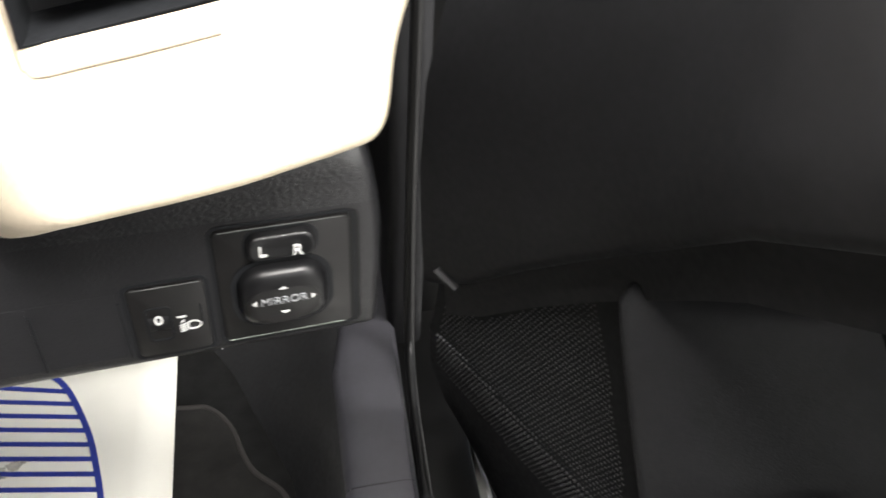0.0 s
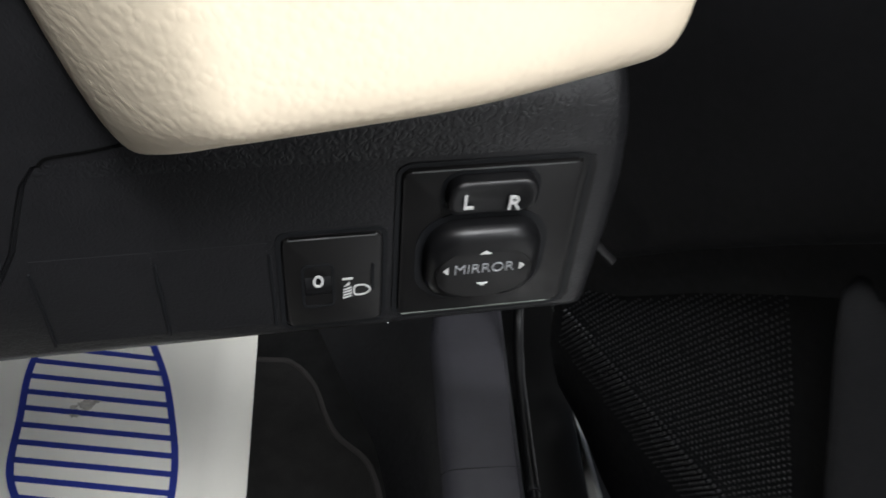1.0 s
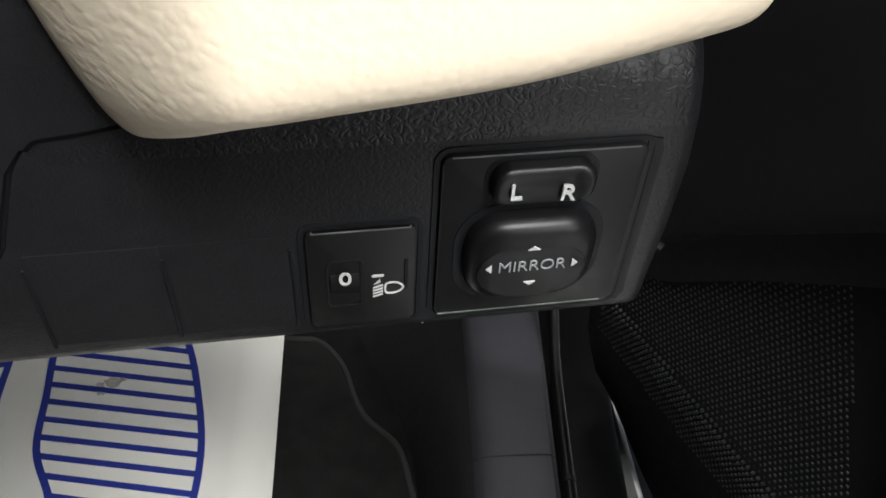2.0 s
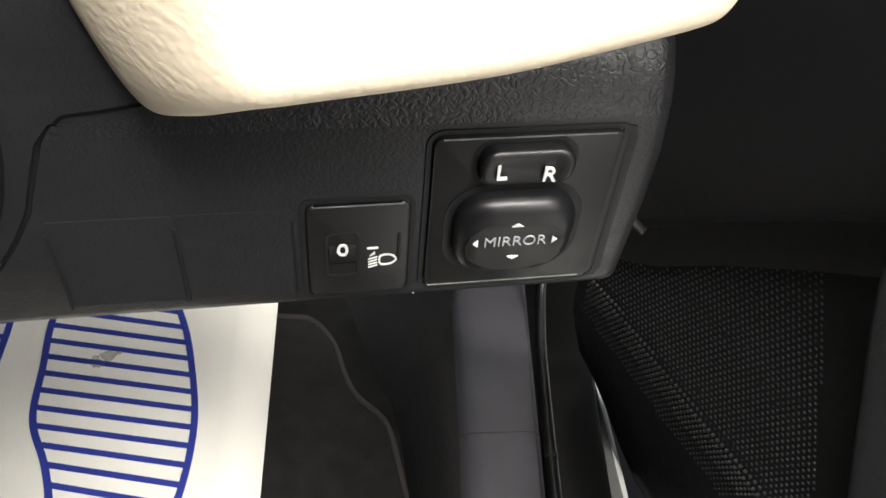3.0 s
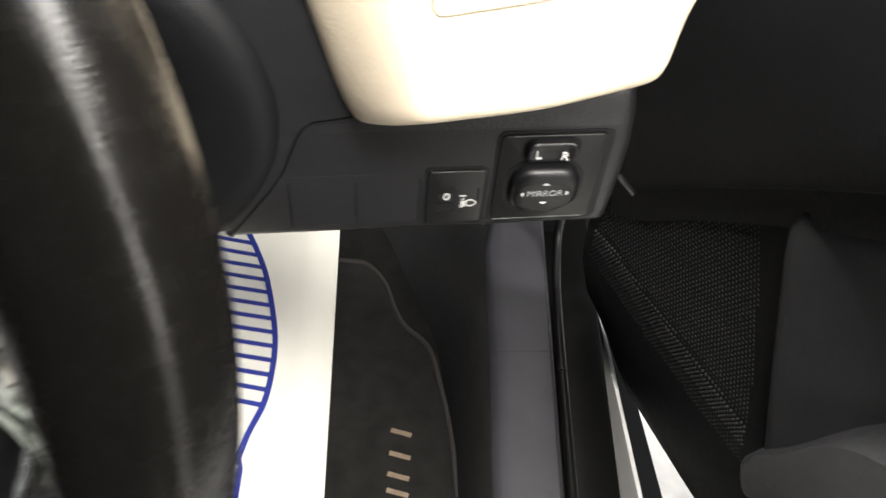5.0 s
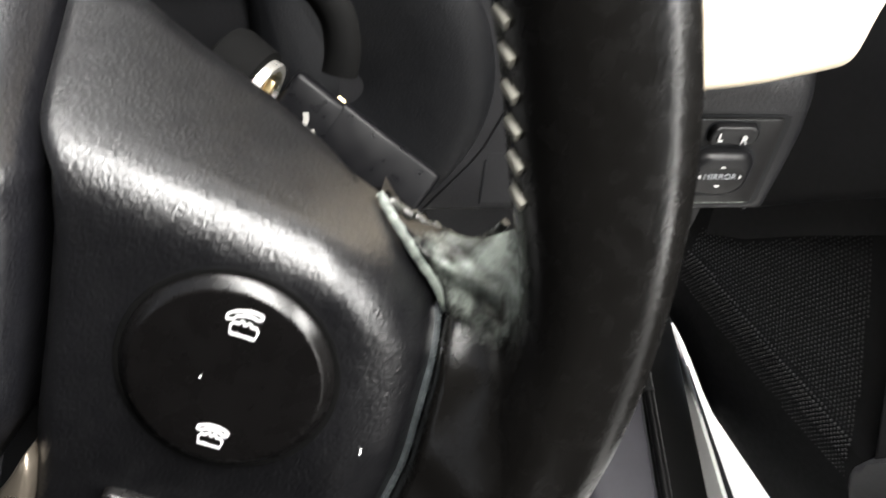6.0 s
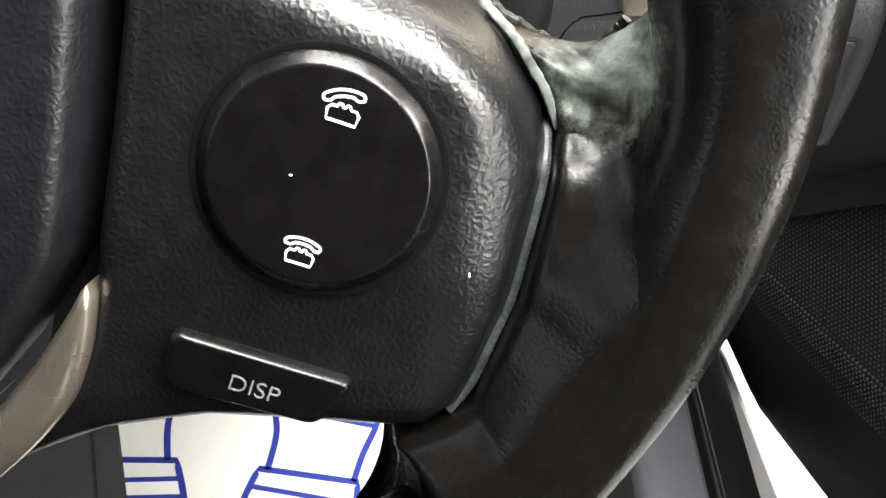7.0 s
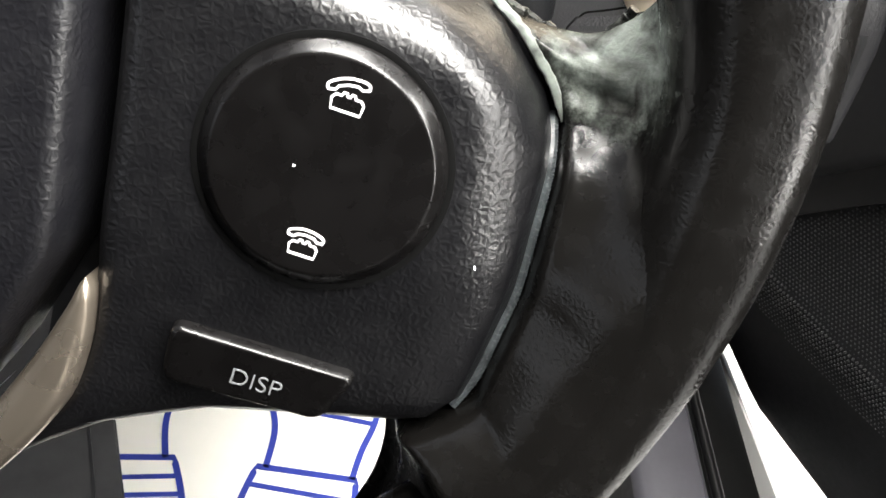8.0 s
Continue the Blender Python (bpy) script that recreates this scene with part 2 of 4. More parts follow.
# headliner colour taken down so the unseen roof reflects less
LINER = material("headliner_cloth", (0.18, 0.17, 0.15), 0.9, spec=0.2, grain=0.4, grain_size=0.002, kind="fibre")
GROUND = material("pale_concrete_yard", (0.84, 0.83, 0.80), 0.85, vary=0.2, vary_scale=25, grain=0.5, grain_size=0.006, kind="fine")
FABRIC = material("grey_console_carpet", (0.045, 0.045, 0.046), 0.9, spec=0.15, grain=0.8, grain_size=0.001, kind="fibre")
TORN = material("torn_leather_grey", (0.045, 0.047, 0.042), 0.3, vary=0.8, vary_scale=220, grain=0.5, grain_size=0.0009, kind="fine")
SMUDGE = material("brown_smudge", (0.47, 0.45, 0.39), 0.7, vary=0.3, vary_scale=200)
WORN = material("worn_edge_grey", (0.17, 0.19, 0.17), 0.4, vary=0.7, vary_scale=300, grain=0.7, grain_size=0.0008, kind="fine")
EDGE = material("rubbed_edge_grey", (0.03, 0.034, 0.036), 0.25, vary=0.5, vary_scale=300, grain=0.3, grain_size=0.0008, kind="fine")
# pale grey painting the light caught by the plates' top bevels
PLATE_EDGE = material("lit_plate_edge", (0.085, 0.087, 0.088), 0.35, vary=0.4, vary_scale=200)
FOB = material("fob_black", (0.002, 0.002, 0.0024), 0.32, spec=0.09)
# carpet black taken darker to paint the shade round the mats
SHADE_CARPET = material("shade_floor_carpet", (0.008, 0.008, 0.008), 0.95, spec=0.1, vary=0.3, vary_scale=60, grain=1.0, grain_size=0.0014, kind="fibre")
MATT_BLACK = material("deep_matt_black", (0.002, 0.002, 0.002), 0.8, spec=0.05)
LEVER = material("lever_dark_grey", (0.0132, 0.0132, 0.0138), 0.6, spec=0.2)
THREAD = material("pale_stitch_thread", (0.13, 0.125, 0.105), 0.7, vary=0.2, vary_scale=300)

# ---- mesh helpers ----


def mesh_object(name, bm, mat, smooth=True, angle=40):
    me = bpy.data.meshes.new(name)
    bmesh.ops.recalc_face_normals(bm, faces=bm.faces)
    bm.to_mesh(me)
    bm.free()
    me.materials.append(mat)
    if smooth:
        me.shade_smooth()
        me.set_sharp_from_angle(angle=radians(angle))
    return new(name, me)


def part(name, bm, mat, parent, label="", smooth=True, angle=40):
    ob = mesh_object(name, bm, mat, smooth, angle)
    ob.parent = parent
    if label:
        ob["label"] = label
    return ob


def thing(name, m, label, category, group="", kind=""):
    ob = new(name)
    ob.empty_display_size = 0.02
    ob.matrix_world = m
    return tagged(ob, label, category, group, kind)


def prism(points, z0, z1, bevel=0.0, segments=2, bm=None, m=None):
    """A solid from an outline in x, y between two heights."""
    bm = bm or bmesh.new()
    low = [bm.verts.new((x, y, z0)) for x, y in points]
    high = [bm.verts.new((x, y, z1)) for x, y in points]
    n = len(points)
    faces = [bm.faces.new(low[::-1]), bm.faces.new(high)]
    faces += [bm.faces.new((low[i], low[(i + 1) % n], high[(i + 1) % n], high[i])) for i in range(n)]
    if bevel:
        edges = [e for e in faces[1].edges]
        bmesh.ops.bevel(bm, geom=edges, offset=bevel, segments=segments, affect="EDGES", profile=0.5)
    if m:
        bmesh.ops.transform(bm, matrix=m, verts=bm.verts)
    return bm


def rounded(cx, cy, w, h, r, steps=5):
    """A rounded rectangle's outline."""
    pts = []
    for sx, sy, a0 in ((1, 1, 0), (-1, 1, 90), (-1, -1, 180), (1, -1, 270)):
        for i in range(steps + 1):
            a = radians(a0 + 90 * i / steps)
            pts.append((cx + sx * (w / 2 - r) + r * math.cos(a), cy + sy * (h / 2 - r) + r * math.sin(a)))
    return pts


def box(x0, x1, y0, y1, z0, z1, bevel=0.0, segments=2):
    bm = bmesh.new()
    bmesh.ops.create_cube(bm, size=1, matrix=Matrix.LocRotScale(((x0 + x1) / 2, (y0 + y1) / 2, (z0 + z1) / 2), None, (x1 - x0, y1 - y0, z1 - z0)))
    if bevel:
        bmesh.ops.bevel(bm, geom=bm.edges[:], offset=bevel, segments=segments, affect="EDGES", profile=0.5)
    return bm


def grid(rows, closed_u=False, closed_v=False, bm=None):
    """A surface through rows of points."""
    bm = bm or bmesh.new()
    vs = [[bm.verts.new(p) for p in row] for row in rows]
    nr, nc = len(vs), len(vs[0])
    for i in range(nr if closed_v else nr - 1):
        for j in range(nc if closed_u else nc - 1):
            a, b = vs[i], vs[(i + 1) % nr]
            bm.faces.new((a[j], a[(j + 1) % nc], b[(j + 1) % nc], b[j]))
    return bm, vs


def tube(points, r, sides=8, closed=False, bm=None, flat=1.0):
    pts = [Vector(p) for p in points]
    rows = []
    up = Vector((0.13, 0.21, 0.97)).normalized()
    for i, p in enumerate(pts):
        a, b = (pts[i - 1] if (i or closed) else p), (pts[(i + 1) % len(pts)] if (closed or i + 1 < len(pts)) else p)
        d = (b - a).normalized()
        s = d.cross(up).normalized()
        u = s.cross(d)
        rows.append([p + s * r * math.cos(2 * math.pi * k / sides) + u * r * flat * math.sin(2 * math.pi * k / sides) for k in range(sides)])
    bm, vs = grid(rows, closed_u=True, closed_v=closed, bm=bm)
    if not closed:
        bm.faces.new(vs[0][::-1])
        bm.faces.new(vs[-1])
    return bm


def ribbon(points, width, z0, z1, closed=False, bm=None):
    """A flat printed line of that width along points in x, y."""
    bm = bm or bmesh.new()
    pts = [Vector((x, y)) for x, y in points]
    n = len(pts)
    left, right = [], []
    for i, p in enumerate(pts):
        a = pts[i - 1] if (i or closed) else p
        b = pts[(i + 1) % n] if (closed or i + 1 < n) else p
        d = (b - a).normalized()
        nrm = Vector((-d.y, d.x)) * width / 2
        left.append(p + nrm)
        right.append(p - nrm)
    rows = [[(l.x, l.y, z0), (l.x, l.y, z1), (r.x, r.y, z1), (r.x, r.y, z0)] for l, r in zip(left, right)]
    bm, vs = grid(rows, closed_u=True, closed_v=closed, bm=bm)
    if not closed:
        bm.faces.new(vs[0][::-1])
        bm.faces.new(vs[-1])
    return bm


def spline(points, steps=8, closed=False):
    """A smooth line through points of two or three numbers (Catmull-Rom)."""
    p = [Vector(q) for q in points]
    n = len(p)
    res = []
    for i in range(n if closed else n - 1):
        p0, p1, p2, p3 = (p[i - 1] if (i or closed) else p[0]), p[i], p[(i + 1) % n], p[(i + 2) % n] if (closed or i + 2 < n) else p[-1]
        for k in range(steps):
            t = k / steps
            res.append(0.5 * ((2 * p1) + (p2 - p0) * t + (2 * p0 - 5 * p1 + 4 * p2 - p3) * t * t + (3 * p1 - p0 - 3 * p2 + p3) * t ** 3))
    if not closed:
        res.append(p[-1])
    return [tuple(q) for q in res]


def table(x, pairs):
    return float(np.interp(x, [a for a, b in pairs], [b for a, b in pairs]))


def lettering(name, text, size, m, mat, parent, label, thick=0.0001, stretch=1.0, bold=0.0):
    cu = bpy.data.curves.new(name, "FONT")
    cu.body, cu.size, cu.extrude, cu.offset = text, size, thick, bold
    cu.align_x, cu.align_y = "CENTER", "CENTER"
    tmp = new("lettering_source", cu)
    bpy.context.view_layer.update()
    me = bpy.data.meshes.new_from_object(tmp.evaluated_get(bpy.context.evaluated_depsgraph_get()))
    bpy.data.objects.remove(tmp)
    me.materials.clear()
    me.materials.append(mat)
    me.transform(m @ Matrix.Diagonal((stretch, 1, 1, 1)))
    ob = new(name, me)
    ob.parent = parent
    ob["label"] = label
    return ob


# Dash frame: x along the panel, y up the panel, z out of it towards the driver.
DASH_M = Matrix.Translation((0, 0.2557, 0)) @ Matrix.Rotation(radians(8.9), 4, "Z") @ Matrix.Rotation(radians(90), 4, "X")
# Wheel frame: x to the right, y up the wheel's plane, z towards the driver.
WHEEL_M = Matrix.Translation((-0.1935, 0.0588, 0.5614)) @ Matrix.Rotation(radians(68), 4, "X")

# ---- cabin shell ----


def shell(name, bm, mat, label, category):
    return tagged(mesh_object(name, bm, mat, smooth=False), label, category, kind="structure")


shell("ground", box(-30, 30, -30, 30, -0.5, -0.28), GROUND, "pale sunlit concrete yard outside the car", "ground")
shell("floor", box(-1.45, -0.02, -1.4, 0.95, -0.02, 0.053), SHADE_CARPET, "carpeted car floor under the mats, colour darkened for shade", "floor")
shell("wall_front", box(-1.45, 0.06, 0.80, 0.84, 0.03, 0.62), CARPET, "dark bulkhead at the end of the footwell", "wall")
shell("wall_left", box(-1.5, -1.45, -1.4, 0.9, -0.02, 0.85), DOOR, "far side door of the car, black card", "wall")
# unseen dark panel, full height to keep rear light off the wheel
shell("wall_rear", box(-1.5, 0.1, -1.45, -1.4, -0.02, 1.22), FABRIC, "unseen dark panel closing the rear, cutting reflections", "wall")
# unseen blocker, shaped to cut outdoor reflections on rim and spoke
shell("wall_right", prism([(-1.4, 0.13), (-0.18, 0.13), (-0.20, 0.60), (-0.30, 0.70), (-0.34, 1.22), (-1.4, 1.22)], 0.07, 0.12, m=Matrix(((0, 0, 1, 0), (1, 0, 0, 0), (0, 1, 0, 0), (0, 0, 0, 1)))), DOOR, "unseen dark panel blocking light behind the door opening", "wall")
shell("ceiling", box(-1.5, 0.05, -1.5, -0.05, 1.22, 1.25), LINER, "unseen cloth headliner, darkened to cut its reflections", "ceiling")

# ---- sill along the door opening ----
sill = thing("sill_trim", Matrix.Identity(4), "dark grey plastic sill trim beside the footwell", "trim", kind="structure")


def strip_left(y):
    """Inner edge of the sill's top, which bows slightly inwards before the front."""
    return table(y, [(0.38, -0.0128), (0.44, -0.0152), (0.475, -0.0158), (0.51, -0.0185), (0.535, -0.0160), (0.56, -0.0105), (0.62, -0.006), (0.80, 0.0)])


def foot(y):
    """Where the sill's inner face meets the floor."""
    return table(y, [(0.12, -0.034), (0.35, -0.040), (0.40, -0.045), (0.44, -0.051), (0.47, -0.056), (0.49, -0.062), (0.53, -0.081), (0.57, -0.100), (0.60, -0.112), (0.63, -0.132), (0.80, -0.20)])


def sill_top(y0, y1, steps):
    rows = []
    for k in range(steps + 1):
        y = y0 + (y1 - y0) * k / steps
        move = strip_left(y) + 0.0125
        rows.append([(x + move * max(0.0, min(1.0, (0.026 - x) / 0.034)), y, z) for x, z in ((-0.0145, 0.1400), (-0.0125, 0.1440), (-0.008, 0.1465), (0.0, 0.1478), (0.026, 0.1510), (0.032, 0.1502), (0.0355, 0.146), (0.036, 0.10))])
    return grid(rows)[0]


part("trim_rear", sill_top(-0.6, 0.4018, 4), SILL, sill)
part("trim_front", sill_top(0.4025, 0.80, 14), SILL, sill)
rows = []
for k in range(36):
    y = -0.6 + 1.4 * k / 35
    a, b2 = foot(y), strip_left(y) - 0.002
    rows.append([(a + (b2 - a) * f, y, z) for f, z in ((0.0, 0.050), (0.10, 0.060), (0.30, 0.076), (0.66, 0.112), (0.88, 0.133), (1.0, 0.1392), (1.12, 0.1385))])
part("inner_face", grid(rows)[0], KICK, sill, "inner face of the sill, grey darkened for shade")
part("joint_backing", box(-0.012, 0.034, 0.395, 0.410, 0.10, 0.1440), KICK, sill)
rail = thing("door_weatherstrip", Matrix.Identity(4), "black rubber weatherstrip along the sill and pillar", "weatherstrip")
strip_line = spline([(0.041, -0.6, 0.150), (0.041, 0.2, 0.150), (0.041, 0.42, 0.150), (0.042, 0.49, 0.156), (0.044, 0.53, 0.185), (0.045, 0.547, 0.30), (0.044, 0.535, 0.45), (0.04, 0.50, 0.62)], 6)
part("rubber_bead", tube(strip_line, 0.0042, 10), RUBBER, rail)
part("joint_sleeve", tube([(0.041, 0.3835, 0.150), (0.041, 0.3865, 0.150)], 0.0046, 10), LEVER, rail, "small grey joint sleeve")
body = thing("body_sill", Matrix.Identity(4), "black sill step with a white painted outer edge", "car sill", kind="structure")
part("sill_step", box(0.037, 0.0840, -0.6, 0.80, -0.10, 0.1255, 0.004), RUBBER, body)
part("painted_edge", prism([(0.1197 + 0.077 * 0.6, -0.6), (0.1235 + 0.077 * 0.6, -0.6), (0.0870, 0.48), (0.0832, 0.48)], -0.10, 0.122, 0.001), PAINT, body, "white painted edge")
part("outer_flange", prism([(0.12, -0.6), (0.242, -0.6), (0.1235, 0.50), (0.0875, 0.50)], -0.12, 0.05, 0.002), RUBBER, body)

# pillar trim between the dash end and the door
pillar = thing("pillar_trim", Matrix.Identity(4), "black pillar trim beside the dash end", "trim", kind="structure")
part("door_jamb", box(0.0375, 0.20, 0.60, 0.64, 0.0, 0.74, 0.004), RUBBER, pillar, "black rubber-lined door jamb")
part("pillar_cover", box(0.030, 0.060, 0.56, 0.80, 0.12, 0.70, 0.008, 3), DOOR, pillar)

# ---- lower dash ----
dash = thing("lower_dash_panel", DASH_M, "black grained plastic lower dash panel under beige trim", "dashboard")
JOINT = [(0.4535, -0.1600), (0.4560, -0.1580), (0.4790, -0.1413), (0.4876, -0.1364), (0.4950, -0.1338), (0.5046, -0.1303), (0.5085, -0.1282), (0.5105, -0.1250)]


def dash_profile(prof):
    """A stretch of the panel: flat face, soft upper shoulder, rolled lower edge, rounded end."""
    rows = []
    for kind in range(11):
        row = []
        for y, z in prof:
            left = table(y, JOINT) if y < 0.5105 else table(y, [(0.5105, -0.1245), (0.5115, -0.1130), (0.54, -0.095)])
            right = table(y, [(0.4546, -0.0050), (0.4756, -0.0034), (0.497, -0.0029), (0.511, -0.0044), (0.523, -0.0066), (0.536, -0.0085)])
            x = [left, left + 0.0001, left + 0.0005, left * 0.7 + right * 0.3, left * 0.35 + right * 0.65, right - 0.008, right - 0.0035, right - 0.0012, right - 0.0002, right + 0.0002, right + 0.0006][kind]
            dz = [-0.02, -0.0016, 0.0, 0.0, 0.0, 0.0, -0.0002, -0.0008, -0.0020, -0.0050, -0.045][kind]
            row.append((x, y, z + dz))
        rows.append(row)
    return grid(rows)[0]


part("panel", dash_profile([(0.5060, 0.0), (0.5046, 0.0), (0.4950, 0.0), (0.4876, 0.0), (0.4790, 0.0), (0.4565, 0.0), (0.4544, -0.0007), (0.4530, -0.0025), (0.4526, -0.006), (0.4532, -0.03), (0.457, -0.05)]), DASH, dash)
part("shoulder", dash_profile([(0.5360, -0.05), (0.5345, -0.016), (0.5310, -0.0085), (0.5260, -0.0042), (0.5205, -0.0016), (0.5150, -0.0003), (0.5090, 0.0), (0.5060, 0.0)]), CRINKLE, dash, "crinkled grain along the upper shoulder")
for x0, x1 in ((-0.1340, -0.1097), (-0.1085, -0.0849)):
    bm = prism([(x0, 0.4590), (x1, 0.4590), (x1, 0.4850), (x0, 0.4850)], -0.003, 0.00012)
    part("blank_cover", bm, DASH, dash, "blank switch cover, smooth black")
for x in (-0.1091, -0.1346, -0.0843):
    part("groove_lip", ribbon([(x, 0.4585), (x, 0.4700), (x - 0.0002, 0.4815)], 0.0006, -0.001, 0.0005), DASH_SMOOTH, dash)

bm = bmesh.new()
bmesh.ops.create_icosphere(bm, subdivisions=1, radius=0.00022, matrix=Matrix.Translation((-0.0569, 0.4541, -0.0008)))
part("dust_speck", bm, PRINT, dash)

knee = thing("knee_panel", DASH_M, "black grained knee panel round the steering column", "dashboard")
rows = []
for y, z in ((0.5285, -0.05), (0.528, 0.0), (0.5115, 0.0), (0.5095, 0.0), (0.5046, 0.0), (0.4950, 0.0), (0.4876, 0.0), (0.4790, 0.0), (0.4585, 0.0), (0.4552, -0.002), (0.456, -0.05)):
    right = table(y, JOINT) - 0.0003 if y < 0.511 else table(y, [(0.511, -0.1245), (0.5115, -0.09), (0.53, -0.09)])
    rows.append([(x, y, z) for x in (-0.2225, -0.20, right - 0.004, right - 0.0006)] + [(right - 0.0002, y, z - 0.0008), (right, y, z - 0.02)])
part("knee_cover", grid(rows)[0], DASH, knee)
part("knee_cover", box(-0.55, -0.30, 0.4552, 0.528, -0.05, 0.0, 0.004), DASH, knee)
part("joint_backing", ribbon([(x, y) for y, x in JOINT], 0.0034, -0.012, -0.0011), DASH, knee)
# black ribbon drawn for the shaded gap of the joint
part("joint_shade", ribbon(spline([(-0.1262, 0.5096), (-0.1250, 0.5108), (-0.1234, 0.5114), (-0.1170, 0.5122), (-0.1090, 0.5136)], 4), 0.0007, -0.004, 0.0002), MATT_BLACK, knee, "dark strip for the shade in the panel joint")
# drum round the column, cut straight beside the column's slot
hub = Vector((-0.190, 0.515))
border = [Vector((-0.2595 + 0.1235 * math.cos(radians(q)), 0.5150 + 0.0920 * math.sin(radians(q)))) for q in range(-60, 74, 3)]
border += [Vector(p) for p in ((-0.2235, 0.585), (-0.2235, 0.56), (-0.2235, 0.53), (-0.2235, 0.50), (-0.2235, 0.475), (-0.2235, 0.460), (-0.2225, 0.4548), (-0.2195, 0.4528), (-0.2140, 0.4490), (-0.2080, 0.4415), (-0.2035, 0.4370))]
rows = []
for inset, z in ((-0.0018, -0.03), (-0.0012, -0.003), (0.0, 0.0005), (0.0018, 0.0035), (0.0056, 0.0058), (0.0125, 0.0070), (0.0247, 0.0060)):
    rows.append([(p + (hub - p).normalized() * inset).to_3d() + Vector((0, 0, z)) for p in border])
rows.append([p.lerp(hub, 0.9).to_3d() for p in border])
part("column_drum", grid(rows, closed_u=True)[0], DRUM, knee, "rounded black drum round the column, darkened for shade")
upper = thing("upper_dash_panel", DASH_M, "black upper dash panel beside the beige trim", "dashboard")
rows = []
for y, z in ((0.5252, -0.03), (0.5254, 0.00006), (0.5266, 0.00015), (0.535, 0.0004), (0.58, -0.003), (0.66, -0.012), (0.74, -0.03), (0.752, -0.05), (0.756, -0.09), (0.76, -0.6)):
    rows.append([(x, y, z) for x in (-1.40, -0.6, -0.3, -0.1, -0.012)])
part("upper_cover", grid(rows)[0], DASH, upper)

part("column_ledge", prism(rounded(-0.2230, 0.5600, 0.0700, 0.0110, 0.002, 3), -0.030, 0.004, 0.0015), DOOR, upper, "dull grey ledge above the column")

# ---- beige trim with the side air vent ----
trim = thing("beige_dash_trim", DASH_M, "cream beige grained soft dash trim with an air vent", "dash trim")


def beige_right(y):
    return table(y, [(0.53, -0.0030), (0.545, -0.0010), (0.560, 0.0002), (0.575, 0.005), (0.60, 0.0155), (0.63, 0.026), (0.70, 0.04)])


def beige_surface():
    rows = []
    # height over the lower edge, and how far the face has come forward there (0 wall, 1 face)
    steps = [(0.0005, -0.35), (0.0, 0.0), (0.0002, 0.35), (0.0010, 0.62), (0.0026, 0.84), (0.0050, 0.95), (0.0085, 1.0), (0.015, 1.0), (0.024, 1.0), (0.035, 1.0), (0.0475, 1.0), (0.0485, 1.0), (0.060, 1.0), (0.072, 1.0), (0.088, 1.0), (0.089, 1.0), (0.12, 1.0), (0.19, 1.0)]
    for h, f in steps:
        row = []
        left_wall = table(h, [(0.0, -0.1105), (0.004, -0.1130), (0.012, -0.1168), (0.026, -0.1210), (0.05, -0.128), (0.19, -0.168)])
        crease = table(h, [(0.0, -0.0860), (0.006, -0.0885), (0.045, -0.0945), (0.19, -0.118)])
        face = 0.0245 - 0.12 * max(0.0, h - 0.008)
        for k in (0.0, 0.06, 0.2, 0.4, 0.6, 0.78, 0.9, 0.97):
            low = table(k, [(0, 0.5130), (0.15, 0.5116), (0.5, 0.5166), (0.85, 0.5220), (1, 0.5233)])
            y = low + h * (1.0 + 0.12 * (1 - k))
            o = face * f * (1 - (1 - k) ** 1.5) * 0.985
            row.append((left_wall + (crease - left_wall) * k, y, o if k else -0.004))
        for k in (0.02, 0.06, 0.08, 0.2, 0.35, 0.5, 0.65, 0.765, 0.78, 0.87, 0.93, 0.965, 0.985, 1.0):
            low = table(k, [(0, 0.5233), (0.35, 0.5268), (0.75, 0.5304), (1, 0.5330)]) + 0.004 * max(0.0, (k - 0.9) / 0.1) ** 2
            low += 0.007 * k * min(1.0, max(0.0, (h - 0.015) / 0.03))
            right = beige_right(low + h)
            o = face * f * table(k, [(0, 1.0), (0.45, 1.0), (1, 0.56)])
            if k > 0.93:
                o -= 0.013 * ((k - 0.93) / 0.07) ** 2
            row.append((crease + (right - crease) * k, low + h, o))
        rows.append(row)
    bm, vs = grid(rows)
    cut = []
    for j in range(11, 14):
        for k in range(10, 15):
            cut.append([q for q in vs[j][k].link_faces if vs[j + 1][k + 1] in q.verts and vs[j + 1][k] in q.verts and vs[j][k + 1] in q.verts][0])
    corners = [vs[11][10].co.copy(), vs[11][15].co.copy(), vs[14][15].co.copy(), vs[14][10].co.copy()]
    bmesh.ops.delete(bm, geom=cut, context="FACES")
    sharp = bm.verts.layers.float.new("crease_vert")
    for v in bm.verts:
        if any((v.co - c).length < 1e-6 for c in corners):
            v[sharp] = 1.0
    return bm, corners


bm, vent = beige_surface()
soft = part("trim_cover", bm, BEIGE, trim, angle=70)
soft.modifiers.new("round", "SUBSURF").levels = 1
soft.modifiers["round"].render_levels = 2
# vent: frame, well and slats
ca, cb, cc, cd = vent
normal = (cb - ca).cross(cd - ca).normalized()
rim_pts = [ca, cb, cc, cd]
bm, vs = grid([[p - (sum(rim_pts, Vector()) / 4 - p) * 0.002 + normal * 0.0004 for p in rim_pts], [p + (sum(rim_pts, Vector()) / 4 - p) * 0.025 + normal * 0.0005 for p in rim_pts], [p + (sum(rim_pts, Vector()) / 4 - p) * 0.04 - normal * 0.004 for p in rim_pts], [p + (sum(rim_pts, Vector()) / 4 - p) * 0.07 - normal * 0.035 for p in rim_pts]], closed_u=True)
bm.faces.new(vs[-1])
